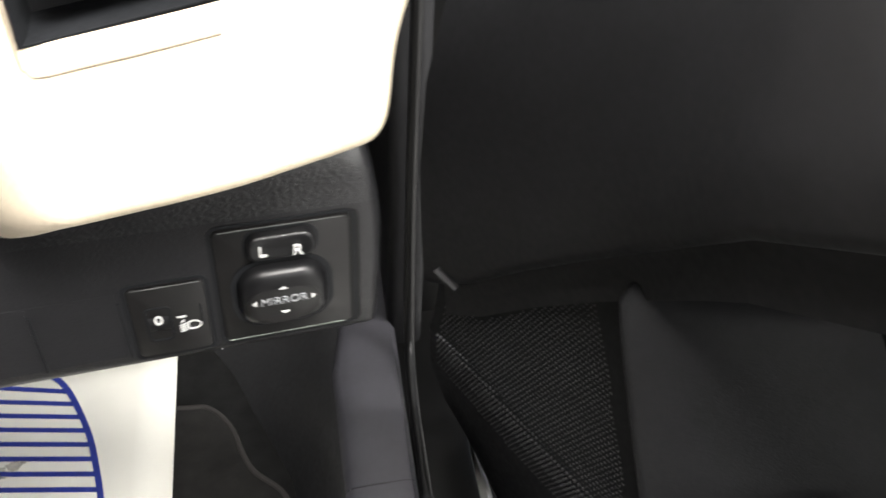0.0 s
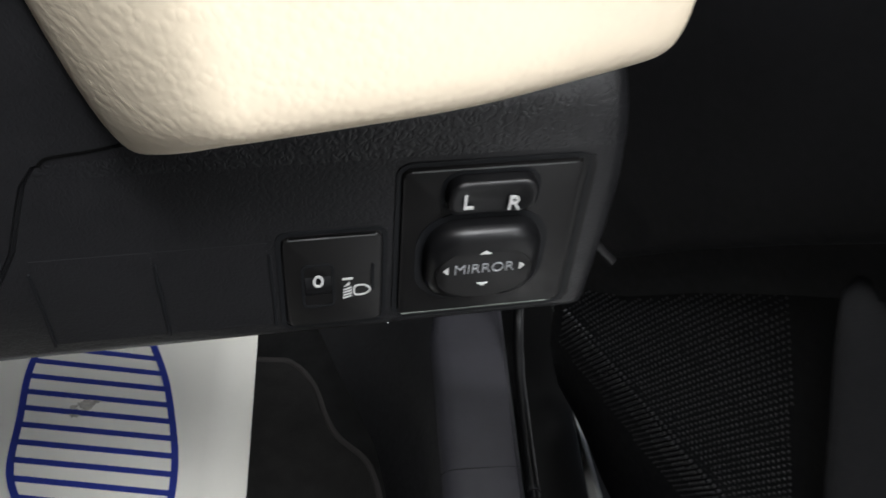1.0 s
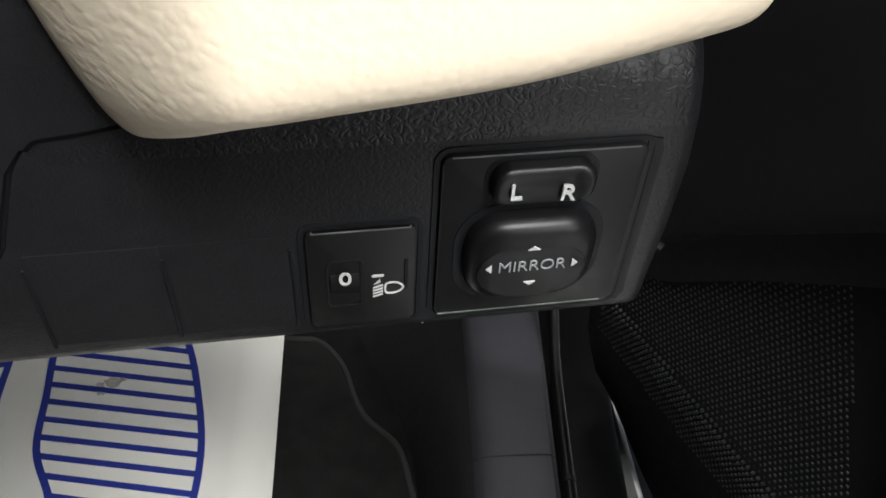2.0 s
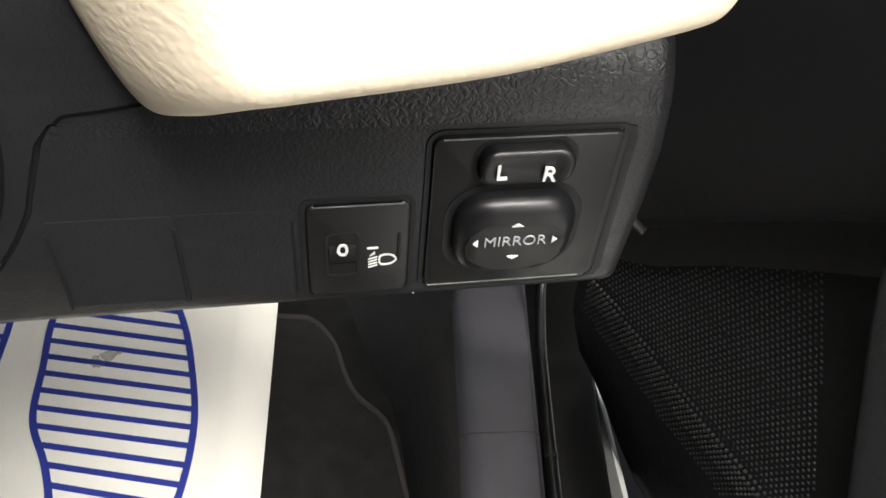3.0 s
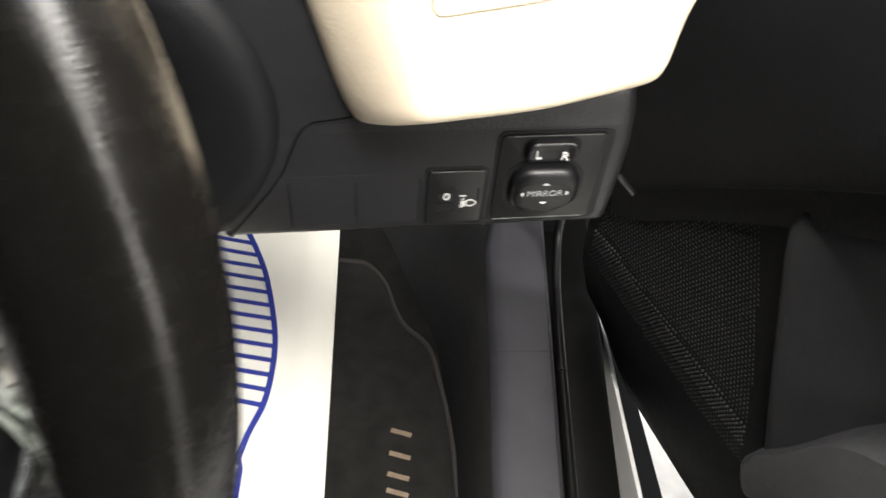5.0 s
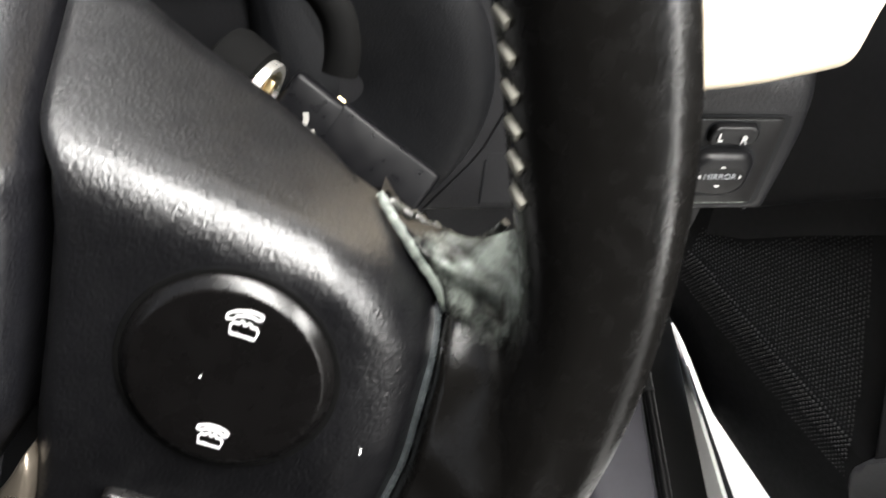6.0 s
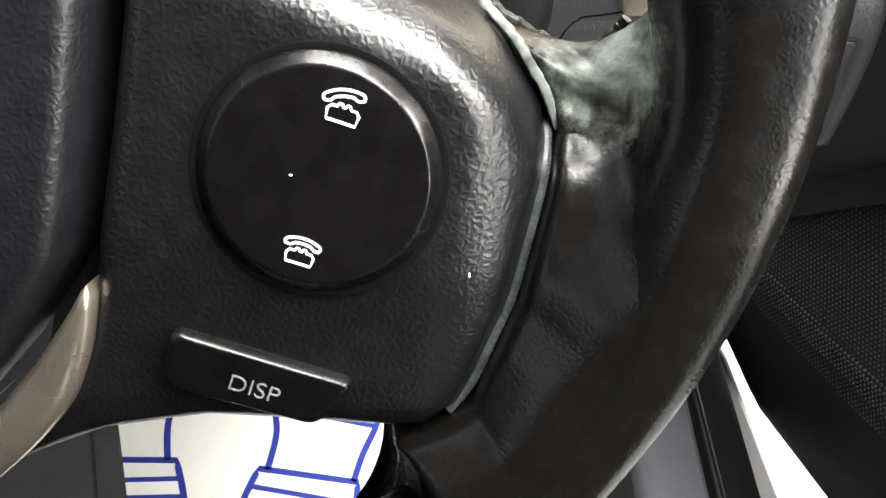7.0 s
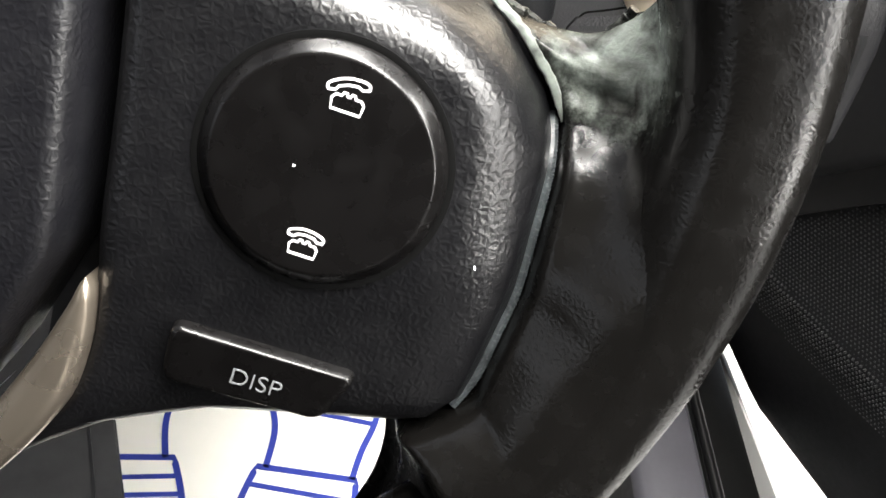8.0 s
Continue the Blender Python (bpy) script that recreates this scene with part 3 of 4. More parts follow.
part("vent_frame", bm, DASH_SMOOTH, trim, "dark vent frame and well")
for k in range(1, 5):
    f = k / 5
    l, r = ca.lerp(cd, f), cb.lerp(cc, f)
    l, r = l.lerp(r, 0.09), r.lerp(l, 0.09)
    bm = prism([(0, -0.0006), (1, -0.0006), (1, 0.0006), (0, 0.0006)], -0.016, -0.005, 0)
    ax = r - l
    m = Matrix.Translation(l) @ Matrix((ax, (cd - ca).normalized(), normal)).transposed().to_4x4()
    bmesh.ops.transform(bm, matrix=m, verts=bm.verts)
    part("vent_slat", bm, DASH_SMOOTH, trim)
groove = spline([(-0.0882, 0.600, 0.0188), (-0.0878, 0.5720, 0.0198), (-0.0868, 0.5682, 0.0201), (-0.0842, 0.5668, 0.0203), (-0.0733, 0.5686, 0.0204), (-0.0661, 0.5697, 0.0204), (-0.0550, 0.5715, 0.0201), (-0.0450, 0.5730, 0.0194)], 5)
part("bezel_groove", tube(groove, 0.0005, 8), GROOVE, trim, "fine joint round the vent bezel")

# ---- mirror switch ----
mirror = thing("mirror_switch", DASH_M, "black mirror adjuster switch panel with white markings", "switch")
part("plate", prism(rounded(-0.0344, 0.4808, 0.0408, 0.0446, 0.0020), -0.004, 0.0012, 0.0005), SWITCH, mirror)
part("recess_rim", ribbon(rounded(-0.0340, 0.4808, 0.0436, 0.0466, 0.003, 4), 0.0010, -0.003, 0.0004, closed=True), DASH_SMOOTH, mirror)
# flat black strip painting the shaded wall of the recess
part("recess_shade", prism([(-0.0142, 0.4580), (-0.0118, 0.4575), (-0.0106, 0.4600), (-0.0106, 0.5010), (-0.0114, 0.5036), (-0.0142, 0.5042)], -0.002, 0.0003), RUBBER, mirror, "dark strip for the recess shade beside the plate")
part("worn_edge", ribbon([(-0.0540, 0.4591), (-0.0165, 0.4591)], 0.0003, 0.0009, 0.0013), WORN, mirror, "worn bright lower edge")
# painted highlight along the plate's top edge
part("upper_edge", ribbon([(-0.0530, 0.50285), (-0.0160, 0.50285)], 0.0003, 0.0005, 0.0014), PLATE_EDGE, mirror)


def dished(cx, cy, w, h, r, z0, top, rows=6, dish=0.0, crown=0.0, edge=0.0022):
    """A raised button with rounded shoulders and a dished or crowned top."""
    bm = bmesh.new()
    rings = []
    for k, (ins, zz) in enumerate(((0, z0), (0, top - edge), (edge * 0.12, top - edge * 0.55), (edge * 0.4, top - edge * 0.2), (edge * 0.9, top), (edge * 2.0, top), (edge * 3.2, top))):
        rr = max(r - ins * 0.6, 0.0008)
        ring = []
        for x, y in rounded(cx, cy, w - 2 * ins, h - 2 * ins, min(rr, (min(w, h) - 2 * ins) / 2 - 1e-5), 6):
            u = (x - cx) / (w / 2)
            v = (y - cy) / (h / 2)
            zed = zz + (dish * u * u + crown * v * (1 if v > 0 else 0.2) if k else 0)
            ring.append((x, y, zed))
        rings.append(ring)
    bm, vs = grid(rings, closed_u=True)
    bm.faces.new(vs[-1])
    return bm


part("selector_rocker", dished(-0.0351, 0.4965, 0.0204, 0.0098, 0.0036, 0, 0.0034, dish=0.0016, crown=0.0008, edge=0.0014), BUTTON, mirror, "curved left-right selector rocker")
part("rocker_well", ribbon(rounded(-0.0350, 0.4963, 0.0220, 0.0114, 0.0042, 5), 0.0009, 0.0005, 0.0014, closed=True), DASH_SMOOTH, mirror)
part("adjuster_well", ribbon(rounded(-0.0356, 0.4770, 0.0298, 0.0252, 0.0088, 6), 0.0020, 0.0005, 0.00145, closed=True), DASH_SMOOTH, mirror)
part("adjuster_button", dished(-0.0356, 0.4774, 0.0276, 0.0232, 0.0078, 0, 0.0060, crown=0.0012, edge=0.0034), BUTTON, mirror, "domed four-way adjuster button")
face = [(-0.0358 + 0.0116 * math.cos(2 * math.pi * k / 48), 0.4762 + 0.0078 * math.sin(2 * math.pi * k / 48)) for k in range(48)]
part("adjuster_face", prism(face, 0.003, 0.00652, 0.0004), SWITCH, mirror, "flat oval face of the adjuster")
lettering("letter_left", "L", 0.0054, Matrix.Translation((-0.0409, 0.4960, 0.0045)), PRINT_SOFT, mirror, "white letter L", bold=0.00005, thick=0.0003)
lettering("letter_right", "R", 0.0054, Matrix.Translation((-0.0304, 0.4950, 0.0045)) @ Matrix.Rotation(radians(-5), 4, "Z"), PRINT_SOFT, mirror, "white letter R", bold=0.00005, thick=0.0003)
lettering("mirror_word", "MIRROR", 0.0041, Matrix.Translation((-0.0360, 0.4777, 0.0066)), PRINT_DIM, mirror, "grey word MIRROR", thick=0.00022, stretch=0.97, bold=-0.00005)
AX, AY = -0.0360, 0.4777
for name, tri in (("arrow_up", [(AX - 0.0013, AY + 0.0046), (AX + 0.0013, AY + 0.0046), (AX, AY + 0.0056)]), ("arrow_down", [(AX, AY - 0.0056), (AX + 0.0013, AY - 0.0046), (AX - 0.0013, AY - 0.0046)]),
                  ("arrow_left", [(AX - 0.0097, AY), (AX - 0.0085, AY - 0.0011), (AX - 0.0085, AY + 0.0011)]), ("arrow_right", [(AX + 0.0085, AY - 0.0011), (AX + 0.0097, AY), (AX + 0.0085, AY + 0.0011)])):
    part(name, prism(tri, 0.0050, 0.0068), PRINT_SOFT, mirror, "pale arrow mark")

# ---- headlamp levelling switch ----
level = thing("headlamp_level_switch", DASH_M, "black headlamp levelling switch with a thumbwheel at zero", "switch")
part("plate", prism(rounded(-0.0704, 0.4722, 0.0222, 0.0280, 0.0014), -0.004, 0.0010, 0.0004), SWITCH, level)
# painted highlight, as on the mirror switch plate
part("upper_edge", ribbon([(-0.0803, 0.48605), (-0.0605, 0.48605)], 0.0003, 0.0004, 0.0013), PLATE_EDGE, level)
part("recess_rim", ribbon(rounded(-0.0704, 0.4722, 0.0242, 0.0300, 0.002, 4), 0.0010, -0.003, 0.0003, closed=True), DASH_SMOOTH, level)
part("thumbwheel_window", ribbon(rounded(-0.0740, 0.4712, 0.0070, 0.0134, 0.0014, 4), 0.0007, 0.0005, 0.0013, closed=True), DASH_SMOOTH, level)
wheel_rows = []
for k in range(13):
    a = radians(-70 + 140 * k / 12)
    rr = 0.0068 + (0.00022 if k % 2 else 0)
    wheel_rows.append([(-0.0740 + dx, 0.4712 + rr * 0.86 * math.sin(a), -0.0050 + rr * math.cos(a)) for dx in (-0.0030, -0.0027, 0.0027, 0.0030)])
part("thumbwheel", grid(wheel_rows)[0], BUTTON, level, "ribbed black thumbwheel")
lettering("numeral_zero", "0", 0.0050, Matrix.Translation((-0.0740, 0.4735, 0.0021)), PRINT_SOFT, level, "white numeral 0", bold=0.00005, thick=0.00015, stretch=1.1)
zi0, zi1 = 0.0009, 0.0012
IX, IY = -0.0634, 0.4688
part("lamp_symbol", ribbon(spline([(IX - 0.0020, IY + 0.0013), (IX + 0.0003, IY + 0.0015), (IX + 0.0016, IY), (IX + 0.0003, IY - 0.0014), (IX - 0.0020, IY - 0.0013)], 4, closed=True), 0.00042, zi0, zi1, closed=True), PRINT_SOFT, level, "pale headlamp outline")
bm = bmesh.new()
for k in range(4):
    ribbon([(IX - 0.0048, IY + 0.0004 - 0.0009 * k), (IX - 0.0027, IY + 0.0011 - 0.0009 * k)], 0.00033, zi0, zi1, bm=bm)
part("beam_symbol", bm, PRINT_SOFT, level, "pale beam lines")
part("beam_arrow", prism([(IX - 0.0046, IY + 0.0014), (IX - 0.0032, IY + 0.0020), (IX - 0.0033, IY + 0.0030)], zi0, zi1), PRINT_SOFT, level)
part("level_bar", prism(rounded(IX - 0.0038, IY + 0.0040, 0.0026, 0.0006, 0.00025, 2), zi0, zi1), PRINT_SOFT, level)
part("side_slot", prism(rounded(-0.0612, 0.4728, 0.0007, 0.0085, 0.0003, 2), 0.0004, 0.0013), DASH_SMOOTH, level)

# ---- floor mats ----
mat = thing("carpet_mat", Matrix.Translation((0, 0, 0.0535)), "black carpet floor mat with piped edge and faded tan stitched bars", "floor mat")
edge = spline([(-0.60, 0.575), (-0.26, 0.566), (-0.156, 0.560), (-0.130, 0.557), (-0.110, 0.534), (-0.099, 0.505), (-0.088, 0.484), (-0.064, 0.460), (-0.053, 0.424), (-0.044, 0.385), (-0.038, 0.345), (-0.034, 0.28), (-0.034, 0.12), (-0.05, 0.05)], 6)
outline = [(x, y) for x, y in edge] + [(-0.60, 0.04)]
part("mat_body", prism(outline, 0.0, 0.0115, 0.002), CARPET, mat)
part("piping", tube([(x, y, 0.0110) for x, y in edge], 0.0024, 8), PIPING, mat, "grey bound edge")
for y in (0.369, 0.3475, 0.3285, 0.314):
    part("stitched_bar", ribbon([(-0.093, y + 0.002), (-0.075, y - 0.002)], 0.0042, 0.011, 0.0120), STITCHED, mat, "faded tan stitched bar")

paper = thing("paper_foot_mat", Matrix.Translation((0, 0, 0.0655)), "white paper floor mat printed with blue footprints", "paper mat")
rows = []
for i in range(13):
    f = i / 12
    a, b = Vector((-0.1290, 0.10)).lerp(Vector((-0.1640, 0.64)), f), Vector((-0.52, 0.06)).lerp(Vector((-0.57, 0.60)), f)
    row = []
    for k in range(13):
        p = a.lerp(b, k / 12)
        row.append((p.x, p.y, 0.0012 + 0.0007 * noise.noise((p.x * 9, p.y * 9, 0))))
    rows.append(row)
sheet_ob = part("sheet", grid(rows)[0], PAPER, paper)
sheet_ob.modifiers.new("thickness", "SOLIDIFY").thickness = -0.0004


def footprint(left_foot):
    """Blue outline of a sole with bars, and of its heel."""

    def f(p):
        return (2 * (-0.3250 - 0.128 * (p[1] - 0.33)) - p[0], p[1] + 0.002) if left_foot else p

    left = [(-0.2860, 0.3360), (-0.2860, 0.376), (-0.3000, 0.413), (-0.3205, 0.450), (-0.3285, 0.497), (-0.3360, 0.548), (-0.330, 0.595), (-0.305, 0.622)]
    right = [(-0.2170, 0.3310), (-0.2125, 0.358), (-0.2035, 0.395), (-0.2045, 0.450), (-0.2170, 0.503), (-0.2340, 0.550), (-0.265, 0.602), (-0.305, 0.622)]
    ls, rs = spline(left, 6), spline(right, 6)
    sole = part("sole_outline", ribbon([f(p) for p in ls] + [f(p) for p in rs[::-1][1:]], 0.0050, 0.0017, 0.0027), BLUE, paper, "blue sole outline")
    y = 0.3990
    while y < 0.605:
        xl = np.interp(y, [p[1] for p in ls], [p[0] for p in ls])
        xr = np.interp(y - 0.0125, [p[1] for p in rs], [p[0] for p in rs])
        part("sole_bar", ribbon([f((xl + 0.001, y)), f((xr - 0.001, y - 0.0125))], 0.0043, 0.0017, 0.0026), BLUE, sole)
        y += 0.0155
    heel = spline([(-0.2930, 0.3370), (-0.3000, 0.297), (-0.294, 0.257), (-0.276, 0.235), (-0.252, 0.227), (-0.23, 0.238), (-0.216, 0.261), (-0.2125, 0.295), (-0.2135, 0.3310)], 5)
    hl = part("heel_outline", ribbon([f(p) for p in heel], 0.0050, 0.0017, 0.0027, closed=True), BLUE, paper, "blue heel outline")
    for k in range(5):
        y = 0.3205 - 0.0155 * k
        w = [p[0] for p in heel if abs(p[1] - y) < 0.014]
        part("heel_bar", ribbon([f((min(w) + 0.003, y)), f((max(w) - 0.003, y - 0.009))], 0.0040, 0.0017, 0.0026), BLUE, hl)


random.seed(11)
smudge = bmesh.new()
for cx, cy, r in ((-0.283, 0.510, 0.0065), (-0.289, 0.502, 0.005), (-0.276, 0.515, 0.004), (-0.292, 0.508, 0.003)):
    prism([(cx + r * random.uniform(0.6, 1.15) * math.cos(2 * math.pi * k / 18), cy + r * random.uniform(0.5, 0.95) * math.sin(2 * math.pi * k / 18)) for k in range(18)], 0.0014, 0.0023 + random.uniform(0, 0.0002), bm=smudge)
part("smudge", smudge, SMUDGE, paper, "grey-brown dirt smudge")
footprint(False)
footprint(True)

console = thing("console_side", Matrix.Identity(4), "grey carpeted side of the centre console", "console")
side = [(-0.365, 0.255), (-0.385, 0.30), (-0.414, 0.367), (-0.45, 0.44), (-0.50, 0.50), (-0.80, 0.50), (-0.80, 0.10), (-0.36, 0.10)]
part("console_body", prism([(x, y) for x, y in side], 0.055, 0.085, 0.004, 3), FABRIC, console)
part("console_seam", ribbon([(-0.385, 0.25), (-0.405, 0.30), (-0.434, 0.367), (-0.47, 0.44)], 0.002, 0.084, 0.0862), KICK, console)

# ---- bonnet release lever by the pillar ----
lever = thing("release_lever", Matrix.Identity(4), "small grey plastic lever beside the pillar trim", "lever")
part("lever_arm", tube(spline([(0.0385, 0.3875, 0.3605), (0.0415, 0.3845, 0.3585), (0.0450, 0.3815, 0.3560), (0.0485, 0.379, 0.3535)], 4), 0.0030, 10, flat=0.7), LEVER, lever)

# ---- door, standing ajar ----
# Door frame: x along the door away from the hinge, y up, z towards the cabin.
DOOR_M = Matrix.Translation((0.040, 0.46, 0.0)) @ Matrix.Rotation(radians(-61.9), 4, "Z") @ Matrix.Rotation(radians(90), 4, "X")
door = thing("door_1", DOOR_M, "black plastic door card standing ajar with perforated speaker grille", "car door", kind="structure")


def top_edge(s):
    """Height of the overhang above the grille."""
    return table(s, [(-0.10, 0.27), (0.03, 0.285), (0.06, 0.300), (0.10, 0.340), (0.14, 0.378), (0.17, 0.40), (0.30, 0.46), (0.8, 0.5)])


def ridge(s):
    """Height of the crease along the grille."""
    return table(s, [(0.0, 0.260), (0.033, 0.257), (0.10, 0.2505), (0.17, 0.2465), (0.22, 0.2445), (0.8, 0.235)])


def low_edge(s):
    """Lower edge of the door card."""
    return table(s, [(0.014, 0.154), (0.04, 0.150), (0.06, 0.142), (0.10, 0.1275), (0.18, 0.1145), (0.25, 0.107), (0.8, 0.10)])


def pocket_edge(y):
    """Where the pocket's edge stands along the door."""
    return table(y, [(0.15, 0.255), (0.2587, 0.2206), (0.402, 0.1636), (0.56, 0.1636)])


def face_z(s, y):
    """How far the grille face stands towards the cabin."""
    r = ridge(s)
    back = 0.06 * max(0.0, min(1.0, (s - pocket_edge(y) - 0.001) / 0.008)) if y < 0.47 else 0.0
    if y < r:
        return table((y - low_edge(s)) / (r - low_edge(s)), [(0.0, -0.030), (0.03, -0.016), (0.10, -0.009), (0.4, -0.0050), (0.75, -0.0016), (0.93, -0.0004), (1.0, 0.0)]) - 0.020 * max(0.0, (0.09 - s) / 0.09) * max(0.0, (0.22 - y) / 0.08) - back
    return table(y - r, [(0.0, 0.0), (0.004, -0.0022), (0.02, -0.0045), (0.05, -0.0075), (0.11, -0.0115), (0.2, -0.014)]) - back


def overhang(s):
    """Height of the upper card's lower lip."""
    return table(s, [(-0.06, 0.295), (0.03, 0.315), (0.064, 0.338), (0.10, 0.372), (0.168, 0.432), (0.21, 0.475), (0.234, 0.50), (0.30, 0.545), (0.8, 0.62)])


def armrest(s, f, z):
    """How far the armrest swells out of the upper card, at f above its lower lip."""
    return table(s, [(0.16, 0.0), (0.19, 0.012), (0.24, 0.042), (0.34, 0.070)]) * table(f, [(0.01, 1.0), (0.04, 0.97), (0.09, 0.80), (0.14, 0.55), (0.20, 0.2)]) * (1.0 if z > -0.02 else 0.0)


ALONG = (0.014, 0.016, 0.022, 0.03, 0.038, 0.046, 0.056, 0.068, 0.08, 0.10, 0.12, 0.14, 0.16, 0.165, 0.175, 0.185, 0.195, 0.205, 0.215, 0.225, 0.235, 0.25, 0.30, 0.5, 0.8)
rows = [[(s, low_edge(s), -0.05) for s in ALONG]]
for f in (0.0, 0.03, 0.10, 0.2, 0.4, 0.6, 0.75, 0.85, 0.93, 0.97, 1.0):
    rows.append([(s, low_edge(s) + (ridge(s) - low_edge(s)) * f, face_z(s, low_edge(s) + (ridge(s) - low_edge(s)) * f)) for s in ALONG])
for f in (0.015, 0.04, 0.08, 0.15, 0.25, 0.35, 0.5, 0.65, 0.8, 0.9, 1.0):
    rows.append([(s, ridge(s) + (overhang(s) + 0.004 - ridge(s)) * f, face_z(s, ridge(s) + (overhang(s) + 0.004 - ridge(s)) * f)) for s in ALONG])
part("lower_card", grid(rows)[0], GRILLE, door)
rows = []
for f, z in ((-0.033, -0.03), (-0.033, -0.010), (-0.0315, -0.003), (-0.006, 0.0), (-0.001, 0.002), (0.0, 0.005), (0.001, 0.009), (0.004, 0.013), (0.010, 0.016), (0.04, 0.019), (0.09, 0.022), (0.14, 0.020), (0.18, 0.010), (0.20, -0.004), (0.205, -0.05)):
    rows.append([(s, overhang(s) + f, z + armrest(s, f, z) + 0.008 * max(0.0, (0.1 - s) / 0.1)) for s in (0.034, 0.036, 0.045, 0.064, 0.10, 0.14, 0.168, 0.21, 0.234, 0.30, 0.5, 0.8)])
part("upper_card", grid(rows)[0], DOOR, door, "smooth black upper door card")
# pocket beside the grille
rows = []
for y in (0.15, 0.20, 0.235, 0.2587, 0.28, 0.31, 0.34, 0.365, 0.385, 0.395, 0.402, 0.408, 0.413, 0.416, 0.44, 0.50, 0.56):
    s0 = pocket_edge(y)
    z = table(y, [(0.15, -0.006), (0.2587, 0.0105), (0.33, 0.012), (0.388, 0.0118), (0.402, 0.0100), (0.408, 0.0060), (0.413, -0.003), (0.416, -0.018), (0.44, -0.026), (0.56, -0.04)])
    bend = table(y, [(0.15, 1.2), (0.2587, 2.2), (0.33, 4.5), (0.385, 8.0), (0.402, 10.0)])
    row = [(s0 - 0.002, y, z - 0.06), (s0 - 0.0015, y, z - 0.006), (s0 + 0.0005, y, z - 0.002)]
    for c in (0.003, 0.008, 0.014, 0.022, 0.032, 0.045, 0.060, 0.075, 0.09):
        row.append((s0 + c, y, z - 0.16 * c - bend * c * c))
    row.append((s0 + 0.5, y, row[-1][2] - 0.30))
    rows.append(row)
part("door_pocket", grid(rows)[0], POCKET, door, "grained grey map pocket", angle=70)
arm = spline([(0.216, 0.249), (0.232, 0.282), (0.250, 0.322), (0.275, 0.345), (0.32, 0.36), (0.36, 0.362), (0.38, 0.345), (0.36, 0.325), (0.33, 0.315), (0.285, 0.29), (0.262, 0.262), (0.245, 0.236), (0.228, 0.226)], 4, closed=True)
part("pocket_rim", prism(arm, -0.03, 0.020, 0.006, 3), PALE_TRIM, door, "lighter grey pocket rim")

# raised grille dots
def dot_points(x0, x1, y0, y1, step):
    pts = []
    j, y = 0, y0
    while y < y1:
        x = x0 + (step / 2 if j % 2 else 0)
        while x < x1:
            pts.append((x, y))
            x += step
        y += step * 0.866
        j += 1
    return pts


base_v = [(math.cos(k * math.pi / 3), math.sin(k * math.pi / 3)) for k in range(6)]


def dot_field(points, r, high=0.0009):
    verts, faces = [], []
    for x, y in points:
        z = face_z(x, y)
        slope = (face_z(x, y + 0.002) - face_z(x, y - 0.002)) / 0.004
        n0 = len(verts)
        tall = high * (1.6 if abs(y - ridge(x)) < 0.0022 else 1.0)
        for rr, h in ((r, -0.0002), (r * 0.6, tall)):
            verts += [(x + rr * a, y + rr * b, z + rr * b * slope + h) for a, b in base_v]
        faces += [(n0 + k, n0 + (k + 1) % 6, n0 + 6 + (k + 1) % 6, n0 + 6 + k) for k in range(6)] + [tuple(n0 + 6 + k for k in range(6))]
    me = bpy.data.meshes.new("grille_dots")
    me.from_pydata(verts, [], faces)
    me.materials.append(DOT)
    ob = new("grille_dots", me)
    ob.parent = door
    ob["kind"] = "stuff"
    return ob


def in_grille(s, y):
    low = ridge(s) - 0.030
    right = table(y, [(0.19, 0.218), (0.245, 0.2005), (0.309, 0.169), (0.362, 0.140), (0.39, 0.125)])
    return low < y < top_edge(s) - 0.003 and s < right


grille_points = [p for p in dot_points(0.024, 0.222, 0.195, 0.40, 0.0033) if in_grille(*p)]
dot_field([p for p in grille_points if -0.015 < p[1] - ridge(p[0]) < 0.003], 0.00108)
dot_field([p for p in grille_points if p[1] - ridge(p[0]) >= 0.003], 0.0009, 0.0004)
dot_field([p for p in grille_points if p[1] - ridge(p[0]) <= -0.015], 0.0008, 0.0003)

def turned(profile, cx, cy, segs=72):
    rows = [[(cx + r * math.cos(2 * math.pi * k / segs), cy + r * math.sin(2 * math.pi * k / segs), z) for k in range(segs)] for r, z in profile]
    bm, vs = grid(rows, closed_u=True)
    bm.faces.new(vs[-1])
    return bm


# ---- steering wheel ----
wheel = thing("steering_wheel", WHEEL_M, "black leather steering wheel with a worn, scuffed spoke", "steering wheel")
CX, CY, RIM_R, RIM_A, RIM_D = -0.0825, 0.0305, 0.1488, 0.0164, -0.006


def gap_u(v):
    """The joint between horn pad and spoke."""
    return table(v, [(-0.03, -0.0024), (0.035, -0.0013)]) + table(v, [(-0.072, -0.062), (-0.0612, -0.053), (-0.0466, -0.0397), (-0.035, -0.0345), (-0.0231, -0.0322), (-0.0122, -0.0311), (0.0067, -0.0283), (0.0241, -0.0262), (0.0342, -0.0264), (0.042, -0.0312), (0.0561, -0.0386), (0.08, -0.050)])


def pad_u(v):
    """The right edge of the horn pad."""
    return table(v, [(-0.03, -0.0024), (0.035, -0.0013)]) + table(v, [(-0.080, -0.0815), (-0.072, -0.0750), (-0.0545, -0.0605), (-0.0385, -0.0475), (-0.0206, -0.0368), (-0.0160, -0.0342), (-0.0122, -0.0335), (0.0067, -0.0307), (0.0241, -0.0286), (0.0342, -0.0288), (0.042, -0.0336), (0.0561, -0.0410), (0.08, -0.0524)])


def seam_u(v):
    """The right end of the spoke cover."""
